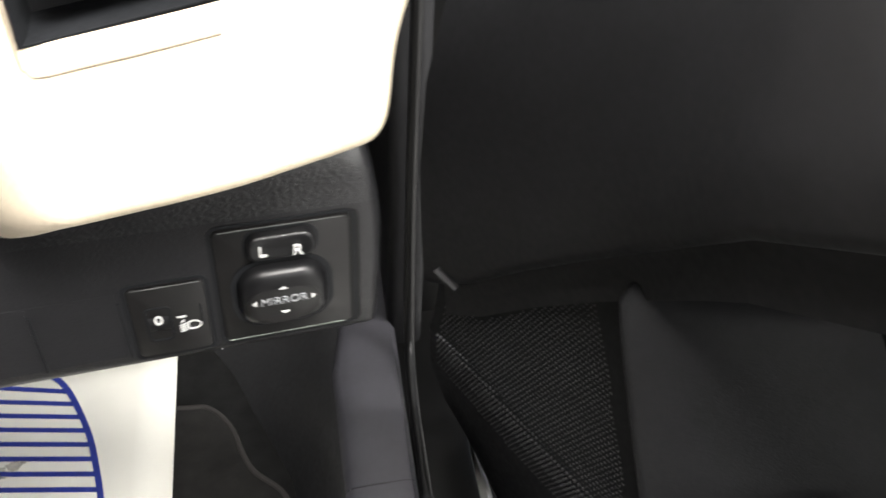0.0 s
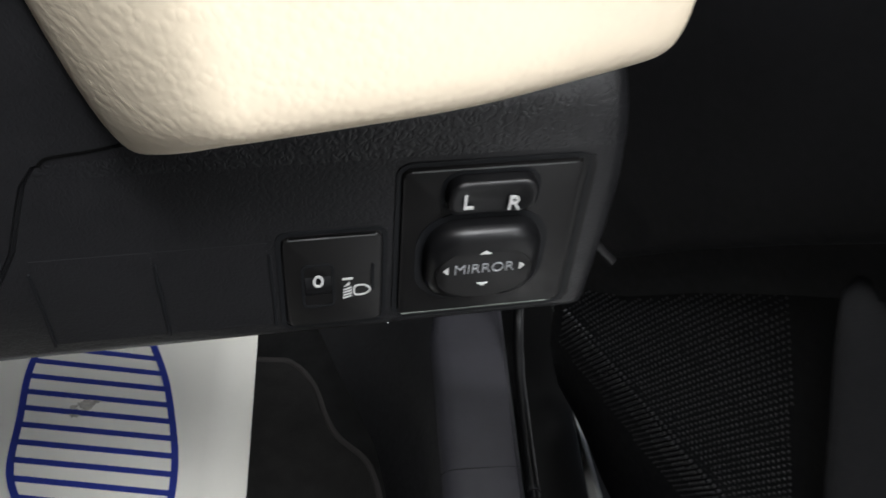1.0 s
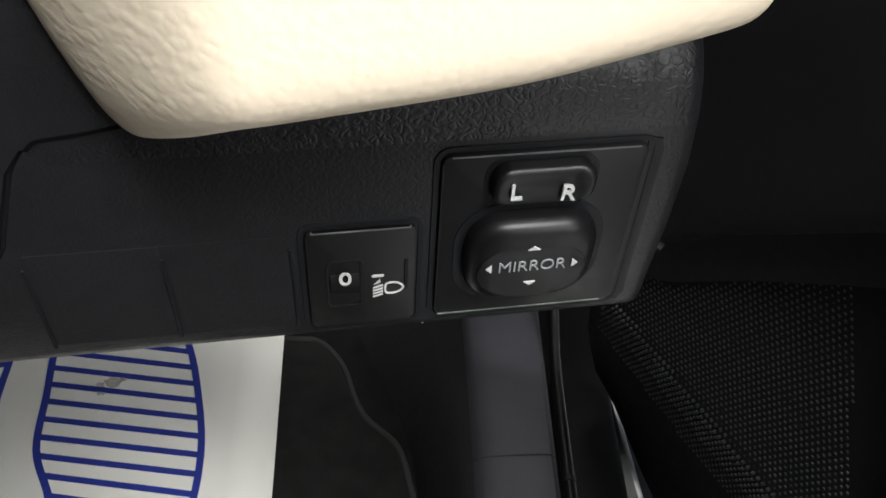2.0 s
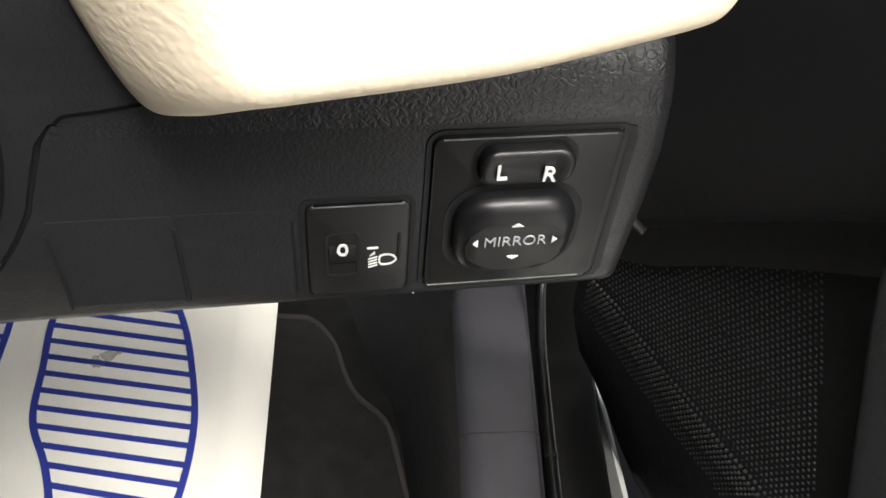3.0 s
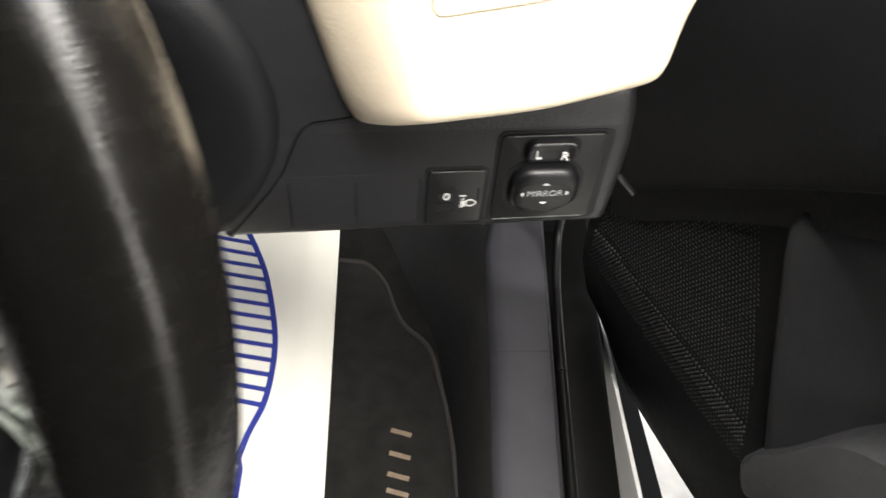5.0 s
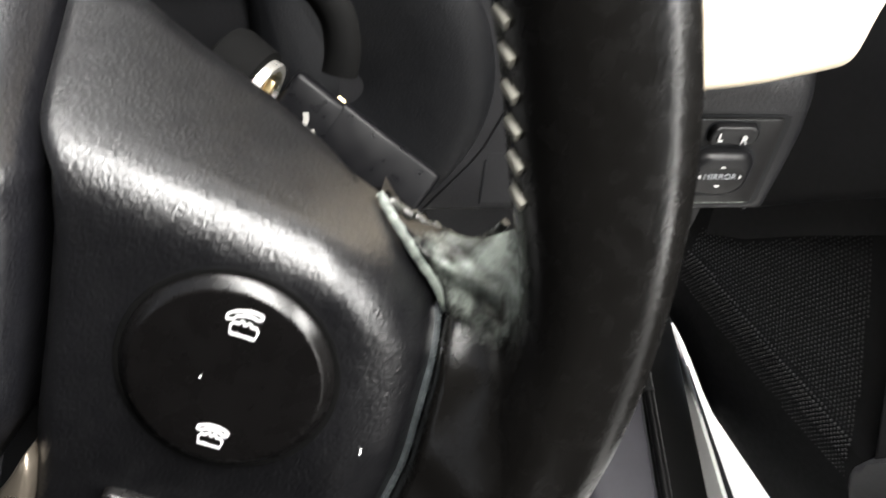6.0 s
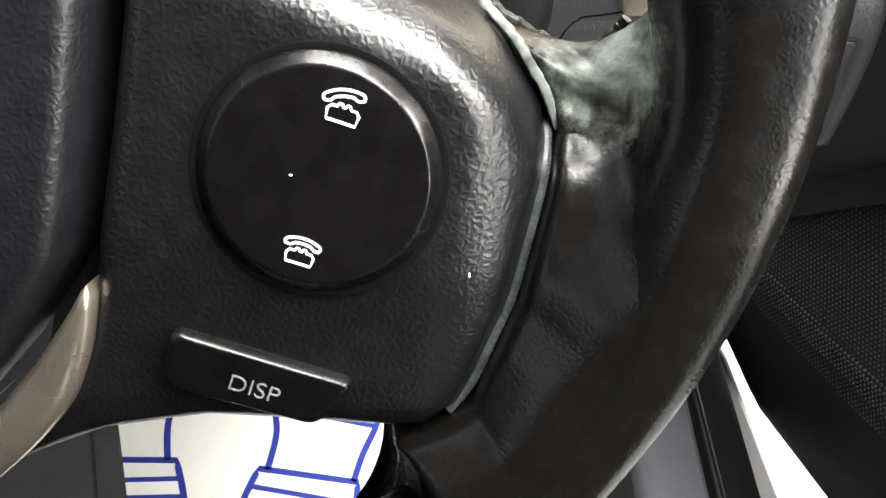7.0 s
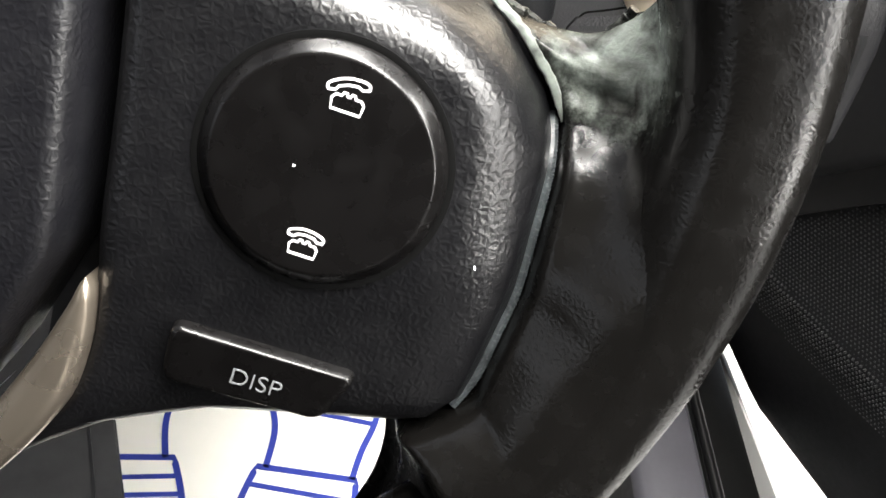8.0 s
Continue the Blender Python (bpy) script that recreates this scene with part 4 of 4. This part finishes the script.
    return table(v, [(-0.053, 0.012), (-0.0493, 0.0195), (-0.0455, 0.0262), (-0.0422, 0.0307), (-0.0222, 0.0377), (-0.0019, 0.0412), (0.007, 0.0420), (0.0124, 0.0403), (0.0226, 0.0328), (0.0313, 0.0232), (0.042, 0.016), (0.06, 0.010)])


def ridge_v(u):
    return table(u, [(-0.095, 0.043), (-0.026, 0.0370), (0.0053, 0.0268), (0.0217, 0.0212), (0.0326, 0.0145), (0.0385, 0.007), (0.043, 0.001)])


def top_v(u):
    return table(u, [(-0.095, 0.085), (-0.026, 0.0575), (-0.014, 0.0495), (0.002, 0.0402), (0.0135, 0.0350), (0.0237, 0.0302), (0.0336, 0.0245), (0.043, 0.0190), (0.05, 0.0170)])


def top_d(u):
    """Depth of the slope's far edge."""
    return table(u, [(-0.03, -0.055), (0.002, -0.050), (0.0135, -0.040), (0.0237, -0.030), (0.0336, -0.021), (0.043, -0.024)])


def bottom_v(u):
    return table(u, [(-0.10, -0.085), (-0.0573, -0.0670), (-0.0458, -0.0590), (-0.0348, -0.0535), (-0.0155, -0.0488), (0.0036, -0.0484), (0.05, -0.0484)])


def face_d(u, v):
    d = -0.12 * max(0.0, -0.016 - v)
    d -= 0.0100 * max(0.0, (u - 0.024) / 0.018) ** 2
    d += 0.002 * max(0.0, (-0.026 - u) / 0.05)
    return d


def spoke_depth(u, v):
    """Depth of the spoke's skin over its face, ridge and upper slope."""
    vr, vt = ridge_v(u), top_v(u)
    if v < vr - 0.007:
        return face_d(u, v)
    d0 = face_d(u, vr - 0.007)
    if v < vr + 0.004:
        return d0 - 0.0072 * ((v - vr + 0.007) / 0.011) ** 2.2
    k = min(1.0, (v - vr - 0.004) / max(0.002, vt - vr - 0.004))
    return d0 - 0.0072 + (top_d(u) - d0 + 0.0072) * k ** 1.1


def spoke_surface(side, raise_d=0.0):
    cols = 34 if side == "spoke" else 64
    # share along the profile: bottom return, face, ridge, slope, back
    shares = [("back0", 0), ("back1", 0), ("b", 0.0), ("b", 0.25), ("b", 1.0)] + [("f", k / 14) for k in range(1, 14)] + [("r", k / 6) for k in range(0, 7)] + [("s", k / 8) for k in range(1, 9)] + [("t", 0.5), ("t", 1.0)]
    rows = []
    for kind, k in shares:
        row = []
        for c in range(cols + 1):
            s = c / cols if side == "pad" or c < cols - 6 else (0.82, 0.90, 0.945, 0.958, 0.965, 0.982, 1.0)[c - cols + 6]
            # place along u depends on the height, so start from the middle and settle
            u = -0.03 + 0.07 * s if side == "spoke" else -0.11 + 0.085 * s
            v = d = 0.0
            for _ in range(4):
                vb, vr, vt = bottom_v(u), ridge_v(u), top_v(u)
                if kind == "back0":
                    v, d = vb + 0.004, -0.040
                elif kind == "back1":
                    v, d = vb + 0.001, face_d(u, vb) - 0.012
                elif kind == "b":
                    v, d = vb + 0.003 * k, face_d(u, vb) - 0.005 * (1 - k) ** 2
                elif kind == "f":
                    v = vb + 0.003 + (vr - 0.007 - vb - 0.003) * k
                    d = face_d(u, v)
                elif kind == "r":
                    v = vr - 0.007 + 0.011 * k
                    d = face_d(u, vr - 0.007) - 0.0072 * k ** 2.2
                elif kind == "s":
                    v = vr + 0.004 + (vt - vr - 0.004) * k
                    d0 = face_d(u, vr - 0.007) - 0.0072
                    d = d0 + (top_d(u) - d0) * k ** 1.1
                else:
                    v, d = vt - 0.002 * k, top_d(u) - 0.003 * k
                if side == "spoke":
                    a, b = gap_u(v) + 0.0012, seam_u(v)
                else:
                    a, b = -0.135, pad_u(v)
                u = a + (b - a) * s
            if side == "spoke":
                fall = max(0.0, (s - 0.955) / 0.045)
                d -= 0.0036 * fall + 0.0006 * max(0.0, (s - 0.80) / 0.155) ** 2
                fall = max(0.0, (0.05 - s) / 0.05)
                d -= 0.003 * fall ** 2
            else:
                fall = max(0.0, (s - 0.965) / 0.035)
                d += raise_d - 0.008 * fall ** 2.4
            row.append((u, v, d))
        # return edges going back
        first, last = row[0], row[-1]
        row = [(first[0] - 0.0002, first[1], first[2] - 0.02)] + row + [(last[0] + 0.0002, last[1], last[2] - (0.001 if kind == "t" else 0.012))]
        rows.append(row)
    return grid(rows)[0]


spoke = part("spoke_cover", spoke_surface("spoke"), SPOKE, wheel, "black grained spoke cover", angle=60)
part("horn_pad", spoke_surface("pad", 0.004), PAD, wheel, "black grained airbag cover", angle=60)
part("gap_floor", prism([(-0.05, -0.045), (-0.024, -0.045), (-0.018, 0.026), (-0.036, 0.026)], -0.034, -0.018), DASH_SMOOTH, wheel)

# leather rim and its flare to the spoke, one skin
bm = bmesh.new()


def rim_point(a, b, lift=0.0):
    """A point of the rim's skin at angle a round the wheel and b round the section."""
    low = min(1.0, max(0.0, (math.degrees(-a) - 14) / 12)) if a < math.pi else 0.0
    ra, rr = RIM_A - 0.0022 * low + lift, RIM_R + 0.0018 * low
    # slightly squared section: a flat face with a tighter shoulder
    e = 0.82 - 0.15 * max(0.0, math.sin(2 * b)) if math.cos(b) > 0 else 1.0
    cb, sb = math.copysign(abs(math.cos(b)) ** e, math.cos(b)), math.copysign(abs(math.sin(b)) ** e, math.sin(b))
    lean = radians(9) * max(0.0, math.cos(b))
    cb, sb = cb * math.cos(lean) - sb * math.sin(lean), cb * math.sin(lean) + sb * math.cos(lean)
    if cb < 0:
        turn = math.degrees(a)
        cb *= 1.0 - 0.45 * math.exp(-(max(turn + 9, min(turn + 32, 0.0)) / 10) ** 2)
    return (CX + (rr + ra * cb) * math.cos(a), CY + (rr + ra * cb) * math.sin(a), RIM_D + ra * 0.93 * sb)


rows = []
for k in range(180):
    a = 2 * math.pi * k / 180 - math.pi
    rows.append([rim_point(a, 2 * math.pi * (j + 0.5) / 40) for j in range(40)])
grid(rows, closed_u=True, closed_v=True, bm=bm)


def flare_rows():
    """Leather skin from the joint of the spoke to the inner side of the rim."""
    plan = []
    # below the spoke the skin folds round behind the rim
    for u, v, a in ((0.0120, -0.0820, -51), (0.0165, -0.0750, -48), (0.0186, -0.0680, -45), (0.0193, -0.0620, -42.5), (0.0188, -0.0575, -40.8), (0.0178, -0.0540, -39.6)):
        plan.append((Vector((u, v, -0.0150)), Vector((u - 0.0002, v, -0.024)), a, 92, 0.0, 0.0, 0.0))
    for k in range(46):
        s = k / 45
        v = -0.0505 + 0.0765 * s
        u = seam_u(v)
        d = spoke_depth(u, v)
        edge_d = d + table(v, [(-0.05, 0.0020), (-0.03, 0.0034), (-0.012, 0.0030), (0.003, 0.0018), (0.009, 0.0012), (0.014, -0.0012), (0.03, -0.0026)])
        plan.append((Vector((u + 0.0013, v, edge_d)), Vector((u + 0.0008, v, d - 0.0070)), -39 + 38 * s ** 0.9, table(s, [(0, 89), (0.3, 89), (0.45, 91), (0.56, 108), (0.66, 140), (0.74, 156), (0.82, 168), (0.9, 180), (1.0, 200)]), s, 0.0, 0.0))
    last = plan[-1]
    for dv, dd in ((0.0004, -0.0012), (0.0008, -0.0030), (0.0004, -0.0050)):
        plan.append(last[:5] + (dv, dd))
    rows = []
    for p1, p0, a, side, s, dv, dd in plan:
        lean = table(p1.y, [(-0.09, 0.0015), (-0.045, 0.003), (-0.02, 0.0025), (-0.006, 0.0006), (0.009, 0.0), (0.014, -0.001), (0.026, -0.002), (0.05, -0.001)])
        reach = table(p1.y, [(-0.09, 0.004), (-0.04, 0.004), (-0.02, 0.0060), (0.0, 0.0105), (0.01, 0.0105), (0.026, 0.008)])
        a = radians(a)
        p3 = Vector(rim_point(a, radians(side), -0.0003))
        tangent = Vector(rim_point(a, radians(side + 8), -0.0003)) - p3
        p2 = p3 + tangent.normalized() * table(s, [(0.0, 0.0085), (0.45, 0.0085), (0.66, 0.0042), (1.0, 0.0042)])
        row = [p0 + Vector((-0.0034, 0, -0.004 + dd))]
        for k in range(13):
            t = max(0.0, (k - 1) / 11)
            if k == 0:
                q = p0.copy()
            else:
                q = p1 * (1 - t) ** 3 + (p1 + Vector((reach, 0, lean))) * 3 * t * (1 - t) ** 2 + p2 * 3 * t * t * (1 - t) + p3 * t ** 3
                rough = max(0.0, (s - 0.70) / 0.30) * (1 - t) ** 0.5
                q.z += 0.0010 * math.sin(math.pi * t) * max(0.0, min(1.0, (0.65 - s) / 0.2))
                q.z += 0.0028 * rough * noise.noise((q.x * 420, q.y * 420, 3.0))
            q.y -= 0.0055 * max(0.0, (s - 0.75) / 0.25) * math.sin(math.pi * min(1.0, t * 1.05)) ** 1.3
            q.y += dv + (0.0006 * noise.noise((q.x * 330, dd * 90, 7.0)) if dv else 0)
            q.z += dd * (1 - 0.75 * t ** 2)
            row.append(q)
        rows.append(row)
    return rows


leather = part("leather_rim", bm, LEATHER, wheel, "worn black leather rim", angle=80)
flare = part("leather_flare", grid(flare_rows())[0], LEATHER, wheel, "creased worn leather between spoke and rim", angle=80)
flare.modifiers.new("round", "SUBSURF").levels = 1
flare.modifiers["round"].render_levels = 2

# scuffed edge along the joint of spoke and leather
wear = [(seam_u(v) - 0.0002, v, spoke_depth(seam_u(v), v) - 0.0034) for v in (-0.044, -0.038, -0.030, -0.0222, -0.012, -0.006, 0.0, 0.004, 0.008)]
part("rubbed_edge", tube(spline(wear, 4), 0.0010, 8), EDGE, wheel, "dull rubbed grey joint edge")
line = spline([(seam_u(v) + 0.0010, v, spoke_depth(seam_u(v), v) - 0.0012) for v in (0.0070, 0.0100, 0.0140, 0.0180, 0.0222, 0.0255, 0.0280)], 6)
rows = []
for i, p in enumerate(line):
    width = 0.0009 * min(1.0, 0.25 + i / 10) * (1 + 0.3 * noise.noise((i * 0.9, 3.0, 1.0)))
    rows.append([(p[0] + 0.8 * width * math.cos(q) + 0.0002 * noise.noise((i * 0.7, 1.0, 5.0)), p[1] + 0.6 * width * math.cos(q), p[2] + 0.8 * width * math.sin(q)) for q in [2 * math.pi * k / 8 for k in range(8)]])
part("worn_joint", grid(rows, closed_u=True)[0], WORN, wheel, "pale scuffed joint edge")

# frayed lip of the leather in the notch
lip = []
for k in range(40):
    g = k / 39
    lip.append((table(g, [(0, 0.0300), (0.5, 0.0440), (1, 0.0530)]) + 0.0006 * noise.noise((g * 22, 2.0, 1.0)), table(g, [(0, 0.0268), (0.3, 0.0225), (0.55, 0.0192), (0.8, 0.0215), (1, 0.0268)]) + 0.0011 * noise.noise((g * 19, 5.0, 4.0)), table(g, [(0, -0.0255), (0.5, -0.0265), (1, -0.020)]) + 0.0014 * noise.noise((g * 24, 8.0, 9.0))))
part("torn_leather", tube(lip, 0.0010, 8), TORN, wheel, "frayed grey leather lip")

# stitches inside the rim
for k in range(-3, 18):
    a = radians(10.9 + 2.5 * k)
    b = radians(157)
    p = [rim_point(a + q * 0.009, b + q * 0.11, 0.0002) for q in (-1, -0.4, 0.4, 1)]
    part("stitch", tube(p, 0.0010, 6), THREAD, wheel)
part("dust_speck", turned([(0.00016, -0.002), (0.00016, 0.0003), (0.0001, 0.0004)], 0.0292, -0.0150, 8), PRINT, wheel)
bm = bmesh.new()
bmesh.ops.create_icosphere(bm, subdivisions=1, radius=0.0004, matrix=Matrix.Translation(rim_point(radians(-16), radians(2), 0.0001)))
part("dust_speck", bm, PRINT, wheel)

# round phone button
knob = part("phone_button", bmesh.new(), KNOB, wheel, "round black phone button")
KX, KY = 0.0041, 0.0


bm = turned([(0.0197, -0.006), (0.0197, -0.0004), (0.0195, 0.0003), (0.0191, 0.0008), (0.0180, 0.0020), (0.0177, 0.0023), (0.0174, 0.00255), (0.0170, 0.0026), (0.011, 0.0026), (0.004, 0.0026)], KX, KY)
bm.to_mesh(knob.data)
bm.free()
knob.data.shade_smooth()
knob.data.set_sharp_from_angle(angle=radians(50))
bm, vs = grid([[(KX + r * math.cos(2 * math.pi * k / 72), KY + r * math.sin(2 * math.pi * k / 72), z) for k in range(72)] for r, z in ((0.0208, -0.0008), (0.0206, 0.0002), (0.0200, 0.0003), (0.0194, 0.0002))], closed_u=True)
part("button_well", bm, MATT_BLACK, wheel)
TURN = radians(-14)


def phone_icon(name, cx, cy, scale, hung):
    """A receiver over a telephone body, in white lines."""
    c, s = math.cos(TURN), math.sin(TURN)

    def at(pts):
        return [(cx + scale * (x * c - y * s), cy + scale * (x * s + y * c)) for x, y in pts]

    bm = bmesh.new()
    tilt = 0.0 if hung else 0.26
    lift = 0.0 if hung else 0.08
    hand = spline([(-1.0, 0.42), (-0.98, 0.70), (-0.5, 0.89), (0.0, 0.95), (0.5, 0.89), (0.98, 0.70), (1.0, 0.42)], 3) + [(0.68, 0.40), (0.46, 0.58), (0.0, 0.64), (-0.46, 0.58), (-0.68, 0.40)]
    hand = [(x * math.cos(tilt) - y * math.sin(tilt), x * math.sin(tilt) + y * math.cos(tilt) + lift) for x, y in hand]
    ribbon(at(hand), 0.00042, 0.0023, 0.00268, closed=True, bm=bm)
    base = [(-0.74, -0.60), (-0.80, -0.08), (-0.64, 0.12), (-0.36, 0.12), (-0.27, 0.29), (-0.13, 0.29), (-0.06, 0.14), (0.06, 0.14), (0.13, 0.29), (0.27, 0.29), (0.36, 0.12), (0.64, 0.12), (0.80, -0.08), (0.74, -0.60)]
    ribbon(at(base), 0.00042, 0.0023, 0.00268, closed=True, bm=bm)
    return part(name, bm, PRINT, knob, "white telephone symbol")


phone_icon("answer_symbol", 0.0078, 0.0109, 0.0031, False)
phone_icon("hang_up_symbol", 0.0018, -0.0125, 0.0028, True)
part("dust_speck", turned([(0.00025, 0.0024), (0.00018, 0.0029)], 0.0, 0.0003, 8), PRINT, knob)

# display button


def softened(points, r, steps=4):
    """An outline with its corners rounded off."""
    res = []
    n = len(points)
    for i in range(n):
        p, a, q = Vector(points[i]), Vector(points[i - 1]), Vector(points[(i + 1) % n])
        e0, e1 = p + (a - p).normalized() * r, p + (q - p).normalized() * r
        for k in range(steps + 1):
            t = k / steps
            res.append(tuple(e0 * (1 - t) ** 2 + p * 2 * t * (1 - t) + e1 * t * t))
    return res




def pillow(outline, rings):
    """A solid whose outline draws in ring by ring towards its middle."""
    cx, cy = sum(p[0] for p in outline) / len(outline), sum(p[1] for p in outline) / len(outline)
    rows = []
    for ins, z in rings:
        row = []
        for x, y in outline:
            n = math.hypot(x - cx, y - cy)
            sx, sy = max(abs(x - cx), 0.003), max(abs(y - cy), 0.003)
            row.append((x - ins * (x - cx) / sx * min(1, sx / n * 1.3), y - ins * (y - cy) / sy * min(1, sy / n * 1.3), z))
        rows.append(row)
    bm, vs = grid(rows, closed_u=True)
    bm.faces.new(vs[-1])
    return bm


disp = part("display_button", pillow(softened([(-0.0224, -0.0392), (0.0050, -0.0458), (0.0113, -0.0366), (-0.0200, -0.0284)], 0.0022, 5), ((0, -0.02), (0, -0.0006), (0.0002, 0.0000), (0.0006, 0.0005), (0.0011, 0.0007), (0.0020, 0.0007))), KNOB, wheel, "black display button", angle=50)
disp_tilt = Matrix.Translation((0, -0.034, -0.001)) @ Matrix.Rotation(radians(7), 4, "X") @ Matrix.Translation((0, 0.034, 0.001))
disp.data.transform(disp_tilt)
lettering("display_word", "DISP", 0.0047, disp_tilt @ Matrix.Translation((-0.0060, -0.0386, 0.00072)) @ Matrix.Rotation(radians(-16), 4, "Z"), PRINT_FADED, disp, "grey word DISP", thick=0.00012, bold=-0.00006)

# satin silver insert
def along(points, n):
    """Evenly spaced points of a smooth line."""
    fine = [Vector(p) for p in spline(points, 12)]
    run = [0.0]
    for p, q in zip(fine, fine[1:]):
        run.append(run[-1] + (q - p).length)
    return [tuple(float(np.interp(run[-1] * i / (n - 1), run, [p[c] for p in fine])) for c in (0, 1)) for i in range(n)]


inner = along([(-0.0352, -0.0232), (-0.0385, -0.0290), (-0.0458, -0.0400), (-0.0588, -0.0560), (-0.073, -0.069), (-0.085, -0.078)], 28)
outer = along([(-0.0330, -0.0240), (-0.0333, -0.0275), (-0.0352, -0.0365), (-0.0402, -0.0478), (-0.0538, -0.0630), (-0.069, -0.0745), (-0.081, -0.083)], 28)
rows = [[(-0.0343, -0.0222, z) for z in (-0.02, -0.004, -0.0012, -0.001, -0.001, -0.001, -0.001, -0.0012, -0.004, -0.02)]]
for p, q in zip(inner, outer):
    rows.append([(p[0] + (q[0] - p[0]) * f, p[1] + (q[1] - p[1]) * f, z) for f, z in ((0, -0.02), (0, -0.0015), (0.05, -0.0003), (0.16, 0.0004), (0.4, 0.0010), (0.65, 0.0009), (0.84, 0.0003), (0.95, -0.0006), (1, -0.0020), (1, -0.02))])
part("silver_insert", grid(rows)[0], SILVER, wheel, "satin silver insert", angle=70)

# ---- steering column and key ----
column = thing("steering_column", WHEEL_M, "black plastic steering column shroud with ignition lock", "steering column")
rows = []
for d, r in ((-0.060, 0.020), (-0.068, 0.029), (-0.08, 0.032), (-0.12, 0.034), (-0.20, 0.036), (-0.26, 0.038)):
    rows.append([(CX + r * math.copysign(abs(math.cos(a)) ** 0.8, math.cos(a)), CY - 0.022 + r * math.copysign(abs(math.sin(a)) ** 0.8, math.sin(a)), d) for a in [2 * math.pi * k / 40 for k in range(40)]])
bm, vs = grid(rows, closed_u=True)
bm.faces.new(vs[0])
part("shroud", bm, DRUM, column)

# black tube added along the dark gap between lock boss and panel
part("lock_gap_arc", tube(spline([(0.0024, 0.0608, -0.1), (0.0061, 0.0573, -0.1), (0.0095, 0.0515, -0.1), (0.0109, 0.0438, -0.1), (0.0104, 0.0374, -0.1)], 4), 0.0050, 12), MATT_BLACK, column, "matt black arc for the dark gap by the lock")

axis = Vector((0.87, -0.17, -0.44)).normalized()
front = Vector((0.06, -0.78, 0.62))
front = (front - axis * front.dot(axis)).normalized()
LOCK = Matrix.Translation((-0.2150, 0.2010, 0.5255)) @ Matrix((front.cross(axis), front, axis)).transposed().to_4x4()
tilt = (axis + front * 0.20).normalized()
SOCKET = Matrix.Translation(LOCK.translation) @ Matrix((front.cross(axis), tilt.cross(front.cross(axis)), tilt)).transposed().to_4x4()
lock = thing("ignition_lock", SOCKET, "round ignition lock with a dull metal ring", "lock")
part("housing", turned([(0.004, -0.018), (0.012, -0.017), (0.0155, -0.015), (0.0165, -0.012), (0.0160, -0.008), (0.0150, -0.001), (0.0120, 0.0)], 0, 0, 40), MATT_BLACK, lock)
bm, vs = grid([[(r * math.cos(2 * math.pi * k / 40), r * math.sin(2 * math.pi * k / 40), z) for k in range(40)] for r, z in ((0.0126, -0.001), (0.0126, 0.0022), (0.0122, 0.0029), (0.0102, 0.0029), (0.0098, 0.0006))], closed_u=True)
part("lock_ring", bm, EMBLEM, lock, "worn metal ring")
part("lock_face", turned([(0.0104, 0.0006), (0.006, 0.0014), (0.003, 0.0016)], 0, 0, 32), BRASS, lock)

part("keyway", box(-0.0062, 0.0062, -0.0026, 0.0026, 0.0, 0.0040, 0.0008), BRASS, lock)

key = thing("car_key", LOCK @ Matrix.Rotation(radians(-4.5), 4, "Y"), "black plastic car key in the ignition", "key")
part("blade", prism([(-0.0045, -0.001), (0.0045, -0.001), (0.0045, 0.001), (-0.0045, 0.001)], 0.001, 0.008), CHROME, key)
bm = box(-0.0150, 0.0150, -0.0058, 0.0058, 0.006, 0.0300, 0.003, 3)
part("fob_head", bm, FOB, key)
bm = box(-0.0155, 0.0155, -0.0060, 0.0060, 0.0240, 0.0660, 0.0022, 3)
part("fob", bm, FOB, key, "black rectangular fob")
part("joint_pin", box(0.0135, 0.0158, -0.0030, 0.0030, 0.0215, 0.0250, 0.0006), BRASS, key, "small brass pin")
bm = bmesh.new()
ribbon([(0.0042 * math.cos(radians(q)), 0.0042 * math.sin(radians(q)) - 0.0006) for q in range(120, 300, 12)], 0.0016, 0.0, 0.0006, bm=bm)
ribbon(spline([(0.0012, 0.0056), (0.0016, 0.0030), (0.0006, 0.0008), (-0.0012, -0.0004)], 4), 0.0019, 0.0, 0.0008, bm=bm)
ribbon(spline([(0.0004, 0.0002), (0.0024, -0.0008), (0.0048, -0.0002)], 4), 0.0017, 0.0, 0.0008, bm=bm)
emblem = part("emblem", bm, EMBLEM, key, "small chrome emblem shape")
emblem.data.transform(Matrix(((0.5, 0.87, 0, -0.0010), (0, 0, 1, 0.0056), (0.87, -0.5, 0, 0.0180), (0, 0, 0, 1))))
loop = spline([(-0.0215, 0.001, 0.0570), (-0.0178, 0.0025, 0.0620), (-0.0120, 0.0015, 0.0682), (-0.0080, 0.0, 0.0694), (-0.0035, 0.0, 0.0688), (-0.0005, 0.0, 0.0706)], 5)
part("key_loop", tube(loop, 0.0021, 8), CHROME, key, "bright metal key loop")

# ---- column stalk ----
stalk = thing("column_stalk", WHEEL_M, "black column stalk with a ribbed grip", "stalk")
tip = Vector((-0.0105, 0.0655, -0.080))
along = Vector((-0.058, 0.012, -0.012)).normalized()
part("stalk_arm", tube([tip + along * 0.001, tip + along * 0.004, tip + along * 0.10], 0.0072, 20), DASH_SMOOTH, stalk)
for k in range(6):
    c0 = tip + along * (0.004 + 0.0055 * k)
    part("stalk_rib", tube([c0, c0 + along * 0.0008, c0 + along * 0.0030, c0 + along * 0.0038], 0.0082, 24), BUTTON, stalk)
